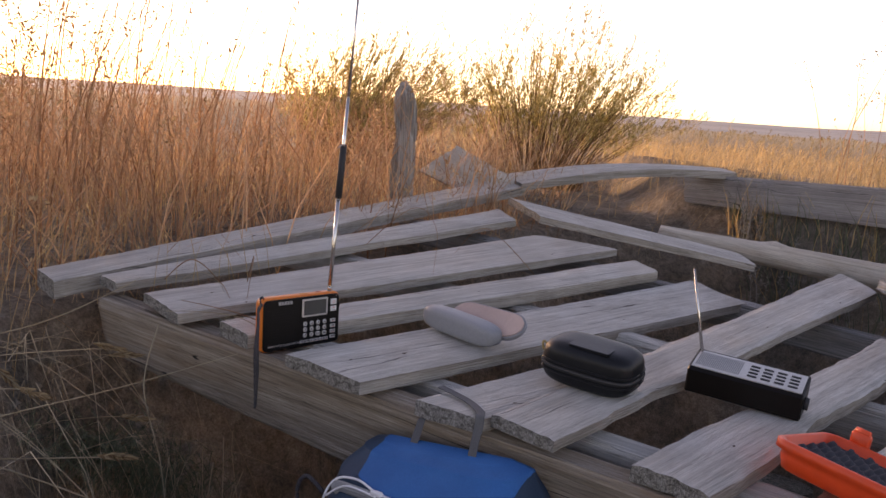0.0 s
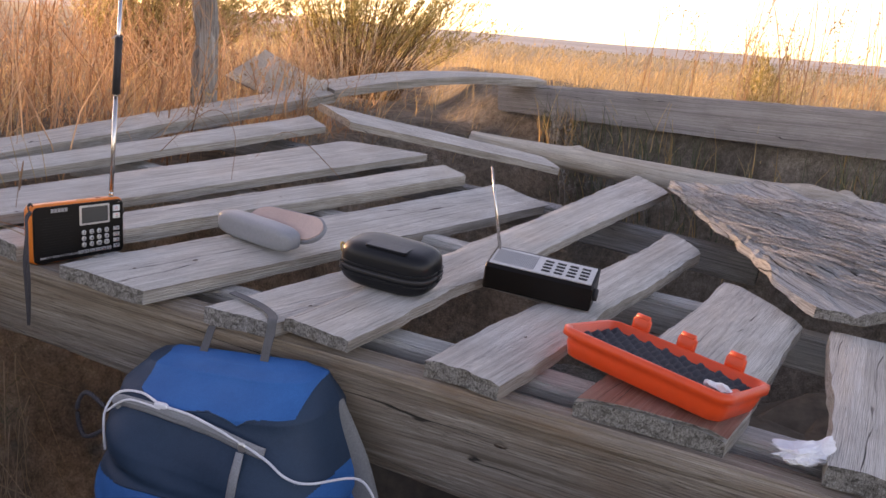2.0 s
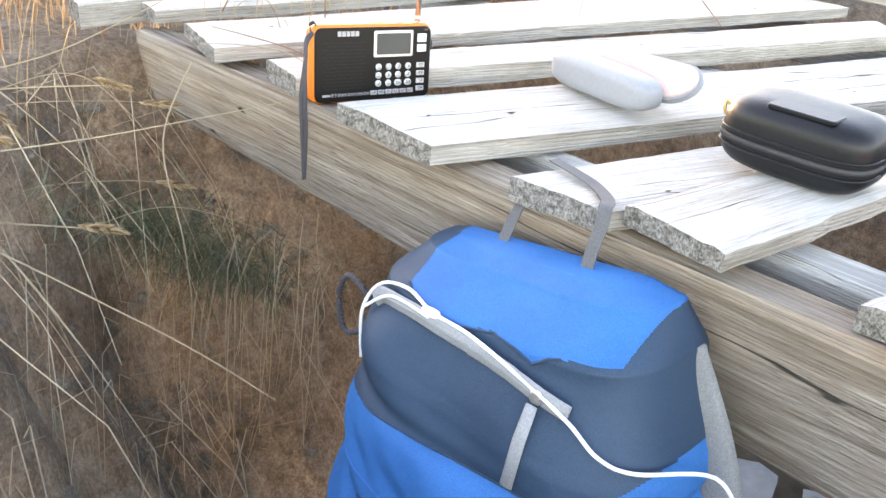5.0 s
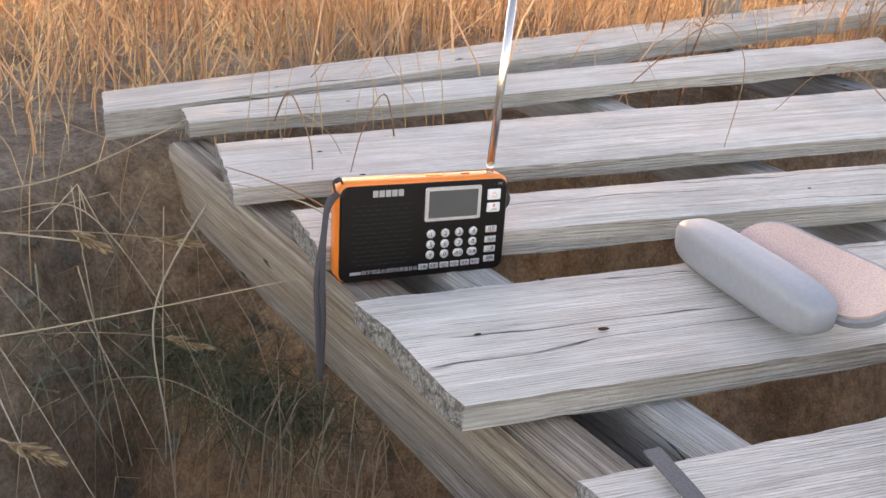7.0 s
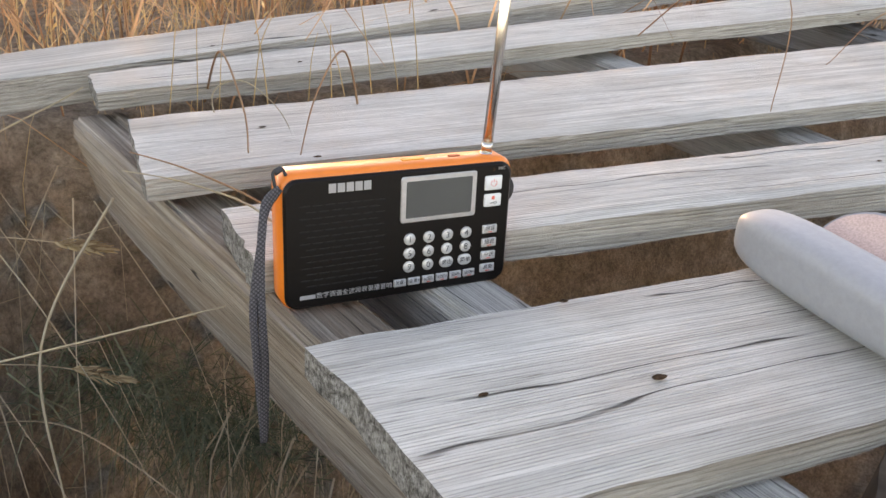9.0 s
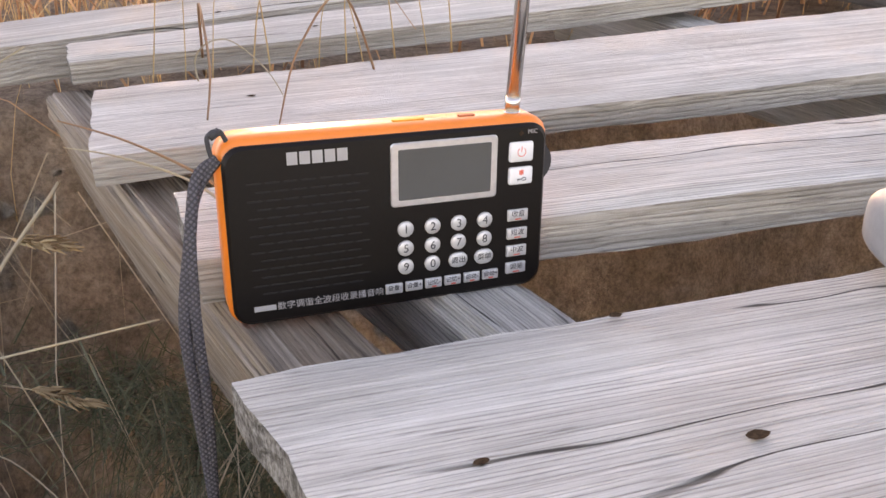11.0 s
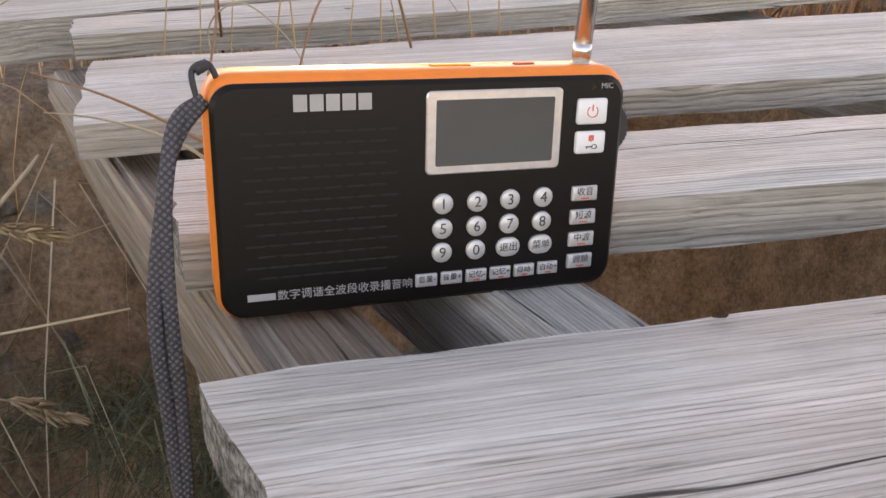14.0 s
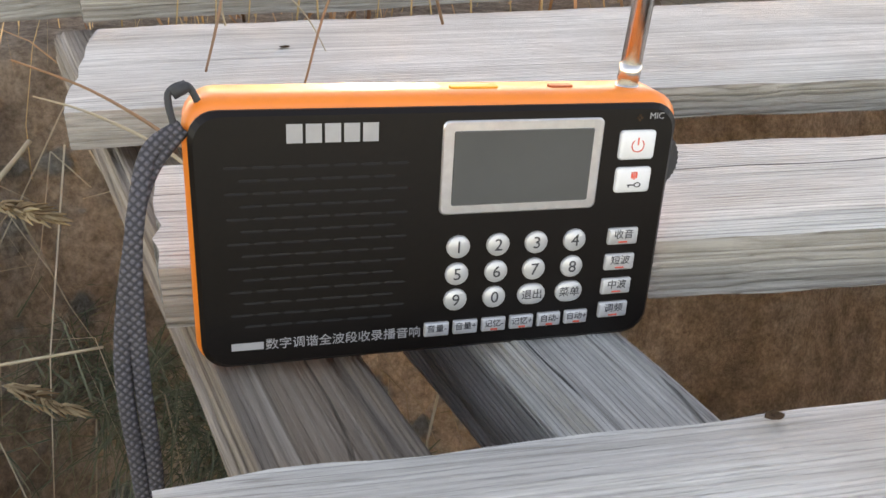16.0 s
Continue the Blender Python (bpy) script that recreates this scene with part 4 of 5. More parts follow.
def backpack():
    t = thing("backpack", axes((.18, 1.245, 0), (.916, -.4, 0)), "blue and navy backpack hanging by its loop from the deck", "backpack")
    ns, nz = 330, 270
    pts, reg = [], {}
    for j in range(nz + 1):
        z = -.008 - .420 * (j / nz) ** 1.6
        pts.append([bag_point(-1 + 2 * i / ns, z) for i in range(ns + 1)])
    sets = {0: [], 1: [], 2: []}
    for j in range(nz):
        for i in range(ns):
            c = (pts[j][i] + pts[j + 1][i + 1]) / 2
            r = region(c.x, c.z)
            sets[r].append((i, j))
    for r, (nm, m2, lab) in enumerate((("body", BLUE, "bright blue nylon body"), ("lid", NAVY, "dark navy lid pocket"), ("dark_panel", NAVY, "dark navy side bands and base"))):
        bm = bmesh.new()
        vv = {}

        def V(i, j):
            if (i, j) not in vv:
                vv[i, j] = bm.verts.new(pts[j][i])
            return vv[i, j]
        for i, j in sets[r]:
            bm.faces.new((V(i, j), V(i, j + 1), V(i + 1, j + 1), V(i + 1, j)))
        if r == 0:
            bm.faces.new([V(i, 0) for i in range(ns + 1)])
            bm.faces.new([V(i, nz) for i in reversed(range(ns + 1))])
        bmesh.ops.recalc_face_normals(bm, faces=bm.faces)
        part(nm, bm, m2, t, lab, True)

    def on(x, z, out=.002):
        """A point on the bag's front at x, z."""
        zp = min(-.010, z + (x + .03) * .085)
        for _ in range(3):
            best = min((bag_point(-.95 + 1.9 * k / 300, zp, out) for k in range(301)), key=lambda p: abs(p.x - x) + (0.5 if p.y > -.045 else 0))
            zp = min(-.0085, zp + (z - best.z) * .8)
        return best
    # seams
    for ns_, line in enumerate((LID_LINE[1:7], TOP_LINE[1:9], LEFT_BAND + LEFT_BAND[:1], RIGHT_BAND + RIGHT_BAND[:1], [(-.149, -.166), (-.105, -.175), (-.068, -.178), (-.021, -.183), (.018, -.167), (.054, -.141), (.085, -.127)], [(.108, -.13), (.100, -.18), (.096, -.24), (.100, -.32)])):
        pth = []
        for (x0, z0), (x1, z1) in zip(line, line[1:]):
            k = max(2, int(math.hypot(x1 - x0, z1 - z0) / .006))
            pth += [on(x0 + (x1 - x0) * q / k, z0 + (z1 - z0) * q / k, .0006) for q in range(k)]
        part("seam", tube(pth, .0011, 6), NAVY if ns_ < 4 else BLUE, t, "", True)
    # zip with its grey band, its slider and pull
    zl = [on(p.x, p.y, .0055) for p in curve3([(-.140, -.042, 0), (-.128, -.034, 0), (-.089, -.030, 0), (-.045, -.033, 0), (.001, -.038, 0), (.033, -.044, 0), (.066, -.052, 0)], 40)]
    part("zip_band", tube(zl, .0078, 8, flat=.3, up=(0, 1, 0)), ZIPB, t, "pale grey zip band", True)
    part("zip_teeth", tube([p + Vector((0, -.0026, 0)) for p in zl], .0012, 6), BUCK, t, "", True)
    s = on(.040, -.047, .006)
    part("zip_slider", ssphere(.010, .006, .012, .6, .6, 16, 10), SILVER, t, "silver zip slider", True).location = s
    part("zip_pull", tube([s + Vector((.001, -.006, -.004)), s + Vector((.0, -.016, -.03)), s + Vector((-.003, -.022, -.068))], [.0050, .0056, .0056], 8, flat=.25, up=(0, 1, 0)), ZIPB, t, "grey webbing zip pull", True)
    # flap with its buckle
    fb = bmesh.new()
    flap = []
    for j in range(13):
        v = j / 12
        row = []
        for i in range(25):
            u = i / 24 * 2 - 1
            half = .056 * (1 - v) ** .8 + .010
            p = on(.0 + u * half - .020 * v, -.178 - .054 * v - .004 * (1 - u * u) * (1 - v) + .012 * u * (1 - v), .009 + .005 * math.sin(v * 3))
            row.append(fb.verts.new(p))
        flap.append(row)
    for a, b in zip(flap, flap[1:]):
        for i in range(24):
            fb.faces.new((a[i], b[i], b[i + 1], a[i + 1]))
    for _ in range(10):
        bmesh.ops.smooth_vert(fb, verts=fb.verts, factor=.5, use_axis_x=True, use_axis_y=True, use_axis_z=True)
    bmesh.ops.recalc_face_normals(fb, faces=fb.faces)
    part("front_flap", fb, BLUE, t, "blue front flap drawn to a point", True)
    q = on(-.020, -.236, .009)
    bk = part("buckle", tube([q, q + Vector((0, -.002, -.016))], [.011, .012], 8, flat=.4, up=(0, 1, 0)), BUCK, t, "grey plastic buckle", True)
    for dx in (-1, 1):
        part("prong", tube([q + Vector((dx * .005, -.001, -.014)), q + Vector((dx * .009, -.002, -.028)), q + Vector((dx * .006, -.002, -.040))], [.0045, .0045, .003], 8), BUCK, bk, "", True)
    # side pocket
    pb = bmesh.new()
    rows = []
    for j in range(25):
        v = j / 24
        z = -.196 - .150 * v
        row = []
        for i in range(25):
            u = i / 24
            sv = .33 + .63 * u
            zz = z - .018 * math.sin(math.pi * u) * (1 - v)
            bulge = (.026 * math.sin(math.pi * min(1, u * 1.0)) ** .6) * (1 - v * v) + .003
            row.append(pb.verts.new(bag_point(sv, zz, bulge)))
        rows.append(row)
    for a, b in zip(rows, rows[1:]):
        for i in range(24):
            pb.faces.new((a[i], b[i], b[i + 1], a[i + 1]))
    bmesh.ops.recalc_face_normals(pb, faces=pb.faces)
    part("side_pocket", pb, MESHB, t, "blue stretch side pocket", True)
    rim = [bag_point(.33 + .63 * i / 24, -.196 - .018 * math.sin(math.pi * i / 24), .003 + .026 * math.sin(math.pi * i / 24) ** .6) for i in range(25)]
    part("pocket_hem", tube(rim, .0026, 6), BLUE, t, "", True)
    # padded back and shoulder strap seen from the side
    bp = rrect(.235, .36, .05, .03, .01, 6)
    b0 = part("back_panel", bp, PADG, t, "grey padded back panel", True)
    b0.location = (-.125, -.036, -.40)
    st = curve3([(.080, -.03, -.035), (.122, -.030, -.11), (.160, -.032, -.22), (.195, -.034, -.33), (.222, -.03, -.42)], 40)
    part("shoulder_strap", tube(st, [.032 - .014 * i / (len(st) - 1) for i in range(len(st))], 10, flat=.36, up=(0, 1, 0)), PADG, t, "grey padded shoulder strap", True)
    part("strap_edge", tube([p + Vector((.020 - .010 * i / len(st), -.004, 0)) for i, p in enumerate(st)][14:], .0048, 8), BLUE, t, "blue strap edge", True)
    part("strap_webbing", tube(curve3([(.185, -.06, -.27), (.200, -.055, -.36), (.205, -.05, -.42), (.222, -.04, -.45), (.236, -.035, -.43)], 30), .0055, 8, flat=.3, up=(0, 1, 0)), WEB, t, "thin grey strap webbing", True)
    part("strap_buckle", ssphere(.012, .010, .034, .5, .5, 14, 10), BUCK, t, "", True).location = (.238, -.035, -.44)
    part("strap_loop", tube(curve3([(.215, -.02, -.30), (.262, .0, -.31), (.275, .01, -.36), (.24, .0, -.40)], 24), .0045, 8, flat=.4, up=(0, 1, 0)), WEB, t, "", True)
    part("sternum_clip", ssphere(.014, .010, .024, .5, .5, 16, 10), plain("pale_green_clip", (.13, .21, .27), .4), t, "pale clip on the strap", True).location = (.188, -.045, -.185)
    part("strap_keeper", ssphere(.028, .016, .014, .4, .4, 16, 10), WEB, t, "grey elastic keeper", True).location = (.190, -.034, -.205)
    # hip webbing at the foot
    part("hip_strap", tube(curve3([(-.085, -.09, -.43), (-.105, -.10, -.46), (-.118, -.10, -.52), (-.125, -.09, -.56)], 20), .011, 8, flat=.16, up=(0, 1, 0)), WEB, t, "pale grey hip webbing", True)
    # hanging loop round the plank end
    def webbing(pts, normals, w, th=.0012):
        """A flat strap along a path, lying against the given normals."""
        pts = curve3(pts, 48)
        nn = curve3(normals, 48)
        bm = bmesh.new()
        rings = []
        for k, p in enumerate(pts):
            d = (pts[min(k + 1, len(pts) - 1)] - pts[max(k - 1, 0)]).normalized()
            n = nn[min(k, len(nn) - 1)].normalized()
            sd = d.cross(n).normalized() * w / 2
            rings.append([bm.verts.new(q) for q in (p - sd, p + sd, p + sd + n * th, p - sd + n * th)])
        for a, b in zip(rings, rings[1:]):
            for k in range(4):
                bm.faces.new((a[k], a[(k + 1) % 4], b[(k + 1) % 4], b[k]))
        bmesh.ops.recalc_face_normals(bm, faces=bm.faces)
        return bm
    # local frame of the plank end that carries the loop
    inv = t.matrix_world.inverted()
    nl, nr = inv @ D(.084, 1.267, .0), inv @ D(.171, 1.230, .0)
    fw = (inv @ D(.26, 1.41, -.008)) - (nl + nr) / 2
    fw.normalize()
    up = Vector((0, 0, 1))
    r0 = nr + (nr - nl).normalized() * .004
    part("hang_loop", webbing([(r0.x + .006, -.058, -.020), r0 + Vector((.004, -.022, -.030)), r0 + Vector((.002, -.010, -.012)), r0 + Vector((.0, -.004, .001)), r0 + fw * .012 + Vector((-.012, 0, .003)), r0 + fw * .035 + Vector((-.050, 0, .005)), nl + fw * .050 + Vector((-.004, 0, .003))],
                              [(0, -1, 0), (0, -1, 0), (.2, -1, .1), (.2, -.5, 1), (0, 0, 1), (0, 0, 1), (0, 0, 1)], .0115), LOOPW, t, "grey webbing hanging loop")
    part("hang_loop", webbing([(nl.x + .016, -.054, -.012), nl + Vector((.013, -.012, -.045)), nl + Vector((.010, .004, -.030)), nl + Vector((.006, .02, -.030))],
                              [(0, -1, 0), (0, -1, 0), (0, -1, .2), (0, -.4, 1)], .0115), LOOPW, t, "grey webbing hanging loop")
    # earphone cord draped over the front
    cord = [on(-.150, -.10, .006), on(-.152, -.055, .007), on(-.138, -.028, .009), on(-.105, -.020, .008), on(-.067, -.023, .008), on(-.025, -.026, .008), on(.025, -.038, .009), on(.069, -.055, .009), on(.093, -.073, .008), on(.115, -.083, .007), Vector((.150, -.070, -.095)), Vector((.172, -.055, -.135)), Vector((.183, -.045, -.165))]
    part("earphone_cord", tube(curve3(cord, 90), .0016, 8), WHITE, t, "thin white earphone cord", True)
    part("cord_slide", ssphere(.018, .007, .007, .6, .6, 16, 10), WHITE, t, "", True).location = on(-.067, -.023, .009)
    c2 = [on(-.148, -.05, .008), on(-.115, -.028, .009), on(-.067, -.026, .009)]
    part("earphone_cord", tube(curve3(c2, 30), .0014, 8), WHITE, t, "thin white earphone cord", True)
    hang = [Vector((-.182, -.10, -.18)), Vector((-.176, -.12, -.24)), Vector((-.166, -.13, -.30)), Vector((-.152, -.13, -.345))]
    part("earphone_cord", tube(curve3(hang, 30), .0019, 8), WHITE, t, "thin white earphone cord", True)
    part("earbud", ssphere(.013, .012, .018, .8, .8, 16, 10), WHITE, t, "white earbud", True).location = (-.151, -.13, -.352)
    part("side_cord", tube(curve3([(-.18, -.10, -.07), (-.21, -.10, -.055), (-.225, -.10, -.08), (-.215, -.10, -.115), (-.185, -.10, -.10)], 30), .0028, 8), CORD, t, "grey elastic side cord", True)
    sp = part("side_pouch", ssphere(.03, .10, .13, .6, .6, 20, 16), MESHB, t, "blue side pocket", True)
    sp.location = (-.155, -.07, -.27)
    return t


backpack()

# ---- timber and rubble round the deck ----
def log_between(name, a, b, ra, rb, material, label, category, seed, bend=0.0, knots=(), rough=.12, seg=26):
    a, b = Vector(a), Vector(b)
    m = axes(a, b - a)
    L = (b - a).length
    n = max(20, int(L / .02))
    bm = bmesh.new()
    rings = []
    for i in range(n + 1):
        u = i / n
        r = ra + (rb - ra) * u
        ring = []
        for k in range(seg):
            an = 2 * math.pi * k / seg
            s = 1 + rough * noise.noise((u * L * 5, math.cos(an) * 1.5 + seed, math.sin(an) * 1.5)) + rough * .5 * noise.noise((u * L * 2.5, k * .8, seed + 3))
            for (ku, ka, kr, kh) in knots:
                da = (an - ka + math.pi) % (2 * math.pi) - math.pi
                s += kh * math.exp(-((u - ku) * L / kr) ** 2 - (da * r / kr) ** 2)
            ring.append(bm.verts.new((u * L, r * s * math.cos(an) + bend * math.sin(math.pi * u), r * s * math.sin(an))))
        rings.append(ring)
    for p, q in zip(rings, rings[1:]):
        for k in range(seg):
            bm.faces.new((p[k], p[(k + 1) % seg], q[(k + 1) % seg], q[k]))
    for r in (rings[0], rings[-1]):
        bm.faces.new(r).material_index = 1
    bmesh.ops.recalc_face_normals(bm, faces=bm.faces)
    ob = part(name, bm, [material, ENDW], None, "", True)
    ob.matrix_world = m
    return tagged(ob, label, category)


log_between("log", (.56, 2.66, .122), (1.95, 2.08, .004), .024, .060, LOGW, "bare pale log lying across the pit", "log", 4, .03, knots=[(.20, 1.2, .02, .35), (.60, 1.6, .05, .28), (.66, 1.1, .016, .6), (.64, 2.3, .03, .25)], rough=.07)


def post(name, base, top, r, label, material, seed):
    """A gnarled, split fence post."""
    base, top = Vector(base), Vector(top)
    L = (top - base).length
    bm = bmesh.new()
    rings = []
    n, seg = 60, 40
    for i in range(n + 1):
        u = i / n
        ring = []
        for k in range(seg):
            an = 2 * math.pi * k / seg
            gro = abs(noise.noise((math.cos(an) * 2.2 + seed, math.sin(an) * 2.2, u * 1.2)))
            s = 1 - .85 * max(0, .22 - gro) * 2 - .5 * max(0, noise.noise((math.cos(an) * 4 + seed, math.sin(an) * 4, u * 9)) - .25) + .16 * noise.noise((math.cos(an) * 3, u * 7, seed))
            tip = max(0, u - .86) / .14
            s *= (1 - .75 * tip * tip) * (1.08 - .12 * u)
            ring.append(bm.verts.new((u * L + .02 * tip * noise.noise((an, seed, 1)), r * s * math.cos(an) + .006 * math.sin(u * 6), .75 * r * s * math.sin(an))))
        rings.append(ring)
    for p, q in zip(rings, rings[1:]):
        for k in range(seg):
            bm.faces.new((p[k], p[(k + 1) % seg], q[(k + 1) % seg], q[k]))
    bm.faces.new(rings[0])
    bm.faces.new(rings[-1])
    bmesh.ops.recalc_face_normals(bm, faces=bm.faces)
    ob = part(name, bm, material, None, "", True)
    ob.matrix_world = axes(base, top - base, (0, -1, 0))
    return tagged(ob, label, "post")


post("fence_post", (-.19, 2.76, .0), (-.215, 2.77, .50), .036, "gnarled split grey wooden post behind the deck", POSTW, 2)
plank("bark_slab", D(1.247, 2.285, .035), D(0.977, 2.150, .03), D(0.949, 1.393, .022), D(1.556, 1.412, .05), .013, "rotten splintered grey slab lying over the planks", BARKW, seed=21, wavy=.05, chip=.03, group="", category="slab", cup=.010, rough=.0065)
plank("bark_slab", D(1.632, 2.184, .05), D(1.294, 2.118, .04), D(1.331, 1.619, .062), D(1.703, 1.632, .07), .03, "rotten splintered grey slab", BARKW, seed=23, wavy=.04, chip=.03, group="", category="slab", rough=.0065)
# loose splinters standing off the slab
spl = bmesh.new()
rs = random.Random(4)
for _ in range(480):
    u, v = rs.random(), rs.random() * 1.12 - .12
    p = D(.94 + .42 * u + .05 * v, 2.0 - .60 * v + .05 * u, .042 + .01 * rs.random())
    d = Vector((.25 + rs.uniform(-.2, .2), -.95, rs.uniform(-.05, .12))).normalized()
    ln = rs.uniform(.03, .13)
    wv = rs.uniform(.0012, .0045)
    tube([p, p + d * ln * .5, p + d * ln + Vector((0, 0, rs.uniform(-.006, .004)))], [wv, wv, .0004], 4, spl, flat=.4)
tagged(part("splinters", spl, BARKW), "loose grey splinters on the rotten slab", "splinters", kind="stuff")

PLASTER = plain("white_limewash", (0.80, 0.85, 0.90), 0.85, 0, 0.12, 30, 0.3)
STONE = plain("grey_slab_stone", (0.33, 0.31, 0.28), 0.9, 0, 0.25, 22, 0.6)
CLAY = plain("clay_wall", (0.17, 0.138, 0.110), 0.95, 0, 0.3, 25, 0.8)


def rough_block(name, o, x, size, label, category, material, seed, amp=.12, sub=4):
    bm = bmesh.new()
    bmesh.ops.create_cube(bm, size=1)
    bmesh.ops.bevel(bm, geom=list(bm.edges), offset=.08, segments=2, affect="EDGES")
    bmesh.ops.subdivide_edges(bm, edges=bm.edges, cuts=sub, use_grid_fill=True)
    for v in bm.verts:
        p = v.co.copy()
        v.co += p.normalized() * amp * noise.noise(p * 2.3 + Vector((seed, 0, 0))) + amp * .35 * noise.noise_vector(p * 7 + Vector((0, seed, 0)))
        v.co = Vector((v.co.x * size[0], v.co.y * size[1], v.co.z * size[2]))
    ob = part(name, bm, material, None, "", False)
    ob.matrix_world = axes(o, x)
    return tagged(ob, label, category)


def plaster_wall():
    t = thing("cellar_wall", axes((.20, 1.95, -.95), (1, -.06, 0)), "clay pit wall with flaking white limewash", "wall", kind="structure")
    bm = bmesh.new()
    bmesh.ops.create_cube(bm, size=1)
    bmesh.ops.subdivide_edges(bm, edges=bm.edges, cuts=14, use_grid_fill=True)
    for v in bm.verts:
        v.co = Vector(((v.co.x + .5) * .62, (v.co.y + .5) * .12, (v.co.z + .5) * .62))
        v.co += .012 * noise.noise_vector(v.co * 12)
    part("clay", bm, CLAY, t, "rough brown clay")
    r = random.Random(8)
    # one cracked sheet: neighbouring scales share their corners, drawn back a hair from each crack
    nx, nz = 9, 13
    node = {(i, j): (.298 + i * .034 + r.uniform(-.016, .016), .0 + j * .047 + r.uniform(-.023, .023)) for i in range(nx + 1) for j in range(nz + 1)}
    for j in range(nz):
        for i in range(nx):
            q = [node[i, j], node[i + 1, j], node[i + 1, j + 1], node[i, j + 1]]
            cx, cz = sum(p[0] for p in q) / 4, sum(p[1] for p in q) / 4
            left = .315 + .045 * noise.noise((cz * 9, 3, 0)) + .02 * noise.noise((cz * 30, 7, 0))
            if cx < left or (r.random() < .03 and i < 5):
                continue
            out = []
            for (xa, za), (xb, zb) in zip(q, q[1:] + q[:1]):
                for u in (0, .5):
                    x, z = xa + (xb - xa) * u, za + (zb - za) * u
                    if u:
                        x, z = x + .003 * noise.noise((x * 60, z * 60, 1)), z + .003 * noise.noise((x * 60, z * 60, 5))
                    d = math.hypot(x - cx, z - cz)
                    k = 1 - r.uniform(.0004, .0012) / d
                    out.append((cx + (x - cx) * k, cz + (z - cz) * k))
            b = prism(out, -.016 - r.uniform(0, .0035), -.002)
            bmesh.ops.recalc_face_normals(b, faces=b.faces)
            part("limewash_flake", b, PLASTER, t)
    for x, z, s in ((.20, .29, .055), (.28, .48, .02), (.245, .50, .016)):
        out = [(x + s * r.uniform(.6, 1.1) * math.cos(2 * math.pi * k / 9), z + s * r.uniform(.6, 1.1) * math.sin(2 * math.pi * k / 9)) for k in range(9)]
        b = prism(out, -.022, -.002)
        bmesh.ops.recalc_face_normals(b, faces=b.faces)
        part("limewash_flake", b, PLASTER, t)


plaster_wall()
log_between("pit_post", (.60, 1.47, -.98), (.645, 1.545, -.12), .050, .046, plain("dark_post_wood", (.10, .085, .07), .9, 0, .4, 40, .6), "dark square post under the deck beam", "post", 6, rough=.1)
rough_block("stone_slab", (.46, 1.52, -.70), (.9, -.2, .25), (.16, .03, .13), "flat pale grey stone slab in the pit", "stone", STONE, 2)
rough_block("stone_slab", (.30, 1.42, -.735), (.8, -.5, .0), (.30, .22, .04), "flat pale stone slab on the pit floor", "stone", STONE, 5)
rough_block("stone_slab", (.02, 1.35, -.76), (.9, .3, .0), (.22, .16, .04), "flat pale stone slab on the pit floor", "stone", STONE, 7)
rough_block("stone_block", (.98, 1.62, -.50), (.93, -.35, -.1), (.46, .18, .10), "wide weathered sandstone block under the deck", "stone", CLAY, 9)
rough_block("earth_bank", (1.18, 1.85, -.60), (.95, -.2, 0), (.80, .40, .50), "dark crumbling earth bank under the deck", "earth", CLAY, 12, .2, 8)
for i in range(3):
    rs = random.Random(30 + i)
    rough_block("clod", (.66 + .07 * i + rs.uniform(-.03, .03), 1.50 + rs.uniform(-.1, .1), -.50 - rs.uniform(0, .22)), (1, rs.uniform(-1, 1), 0), (rs.uniform(.02, .05),) * 3, "small clod of dry earth", "clod", CLAY, i, .25, 2)["group"] = "clods"

def crumbs():
    """Loose crumbs and clods of dry earth caught on the pit's faces."""
    r = random.Random(55)
    v, f = [], []
    base = [(0, 0, 1), (.94, 0, .33), (-.47, .82, .33), (-.47, -.82, .33), (.5, .6, -.6), (-.8, .1, -.6), (.4, -.7, -.6)]
    fac = [(0, 1, 2), (0, 2, 3), (0, 3, 1), (1, 4, 2), (2, 5, 3), (3, 6, 1), (1, 6, 4), (2, 4, 5), (3, 5, 6), (4, 6, 5)]
    for _ in range(4500):
        x, y = r.uniform(-1.15, .15), r.uniform(.7, 2.0)
        z = ground_z(x, y)
        if z > -.02 or z < -.70:
            continue
        s = .003 + .016 * r.random() ** 4
        n = len(v)
        v += [(x + s * a * r.uniform(.6, 1.4), y + s * b * r.uniform(.6, 1.4), z + s * c * r.uniform(.5, 1.1)) for a, b, c in base]
        f += [tuple(n + i for i in t) for t in fac]
    me = bpy.data.meshes.new("earth_crumbs")
    me.from_pydata(v, [], f)
    me.materials.append(EARTH)
    tagged(new("earth_crumbs", me), "loose crumbs of dry brown earth on the bank", "earth", kind="stuff")


crumbs()

# ---- plants ----
STRAW = leafy("golden_straw", (0.50, 0.33, 0.15), (0.76, 0.58, 0.34), .5)
REDSTEM = leafy("reddish_dry_stem", (0.27, 0.145, 0.085), (0.70, 0.46, 0.29), .45)
PALESTRAW = leafy("bleached_straw", (0.40, 0.33, 0.23), (0.66, 0.58, 0.44), .4)
SEED = leafy("dry_seed_head", (0.26, 0.16, 0.085), (0.56, 0.42, 0.25), .4)
OLIVE = leafy("olive_leaf", (0.30, 0.265, 0.09), (0.76, 0.61, 0.29), .65)
BROWNT = leafy("brown_twig", (0.14, 0.08, 0.045), (0.32, 0.19, 0.09), .2)
FIELDG = leafy("brown_olive_grass", (0.20, 0.16, 0.07), (0.40, 0.31, 0.16), .4)
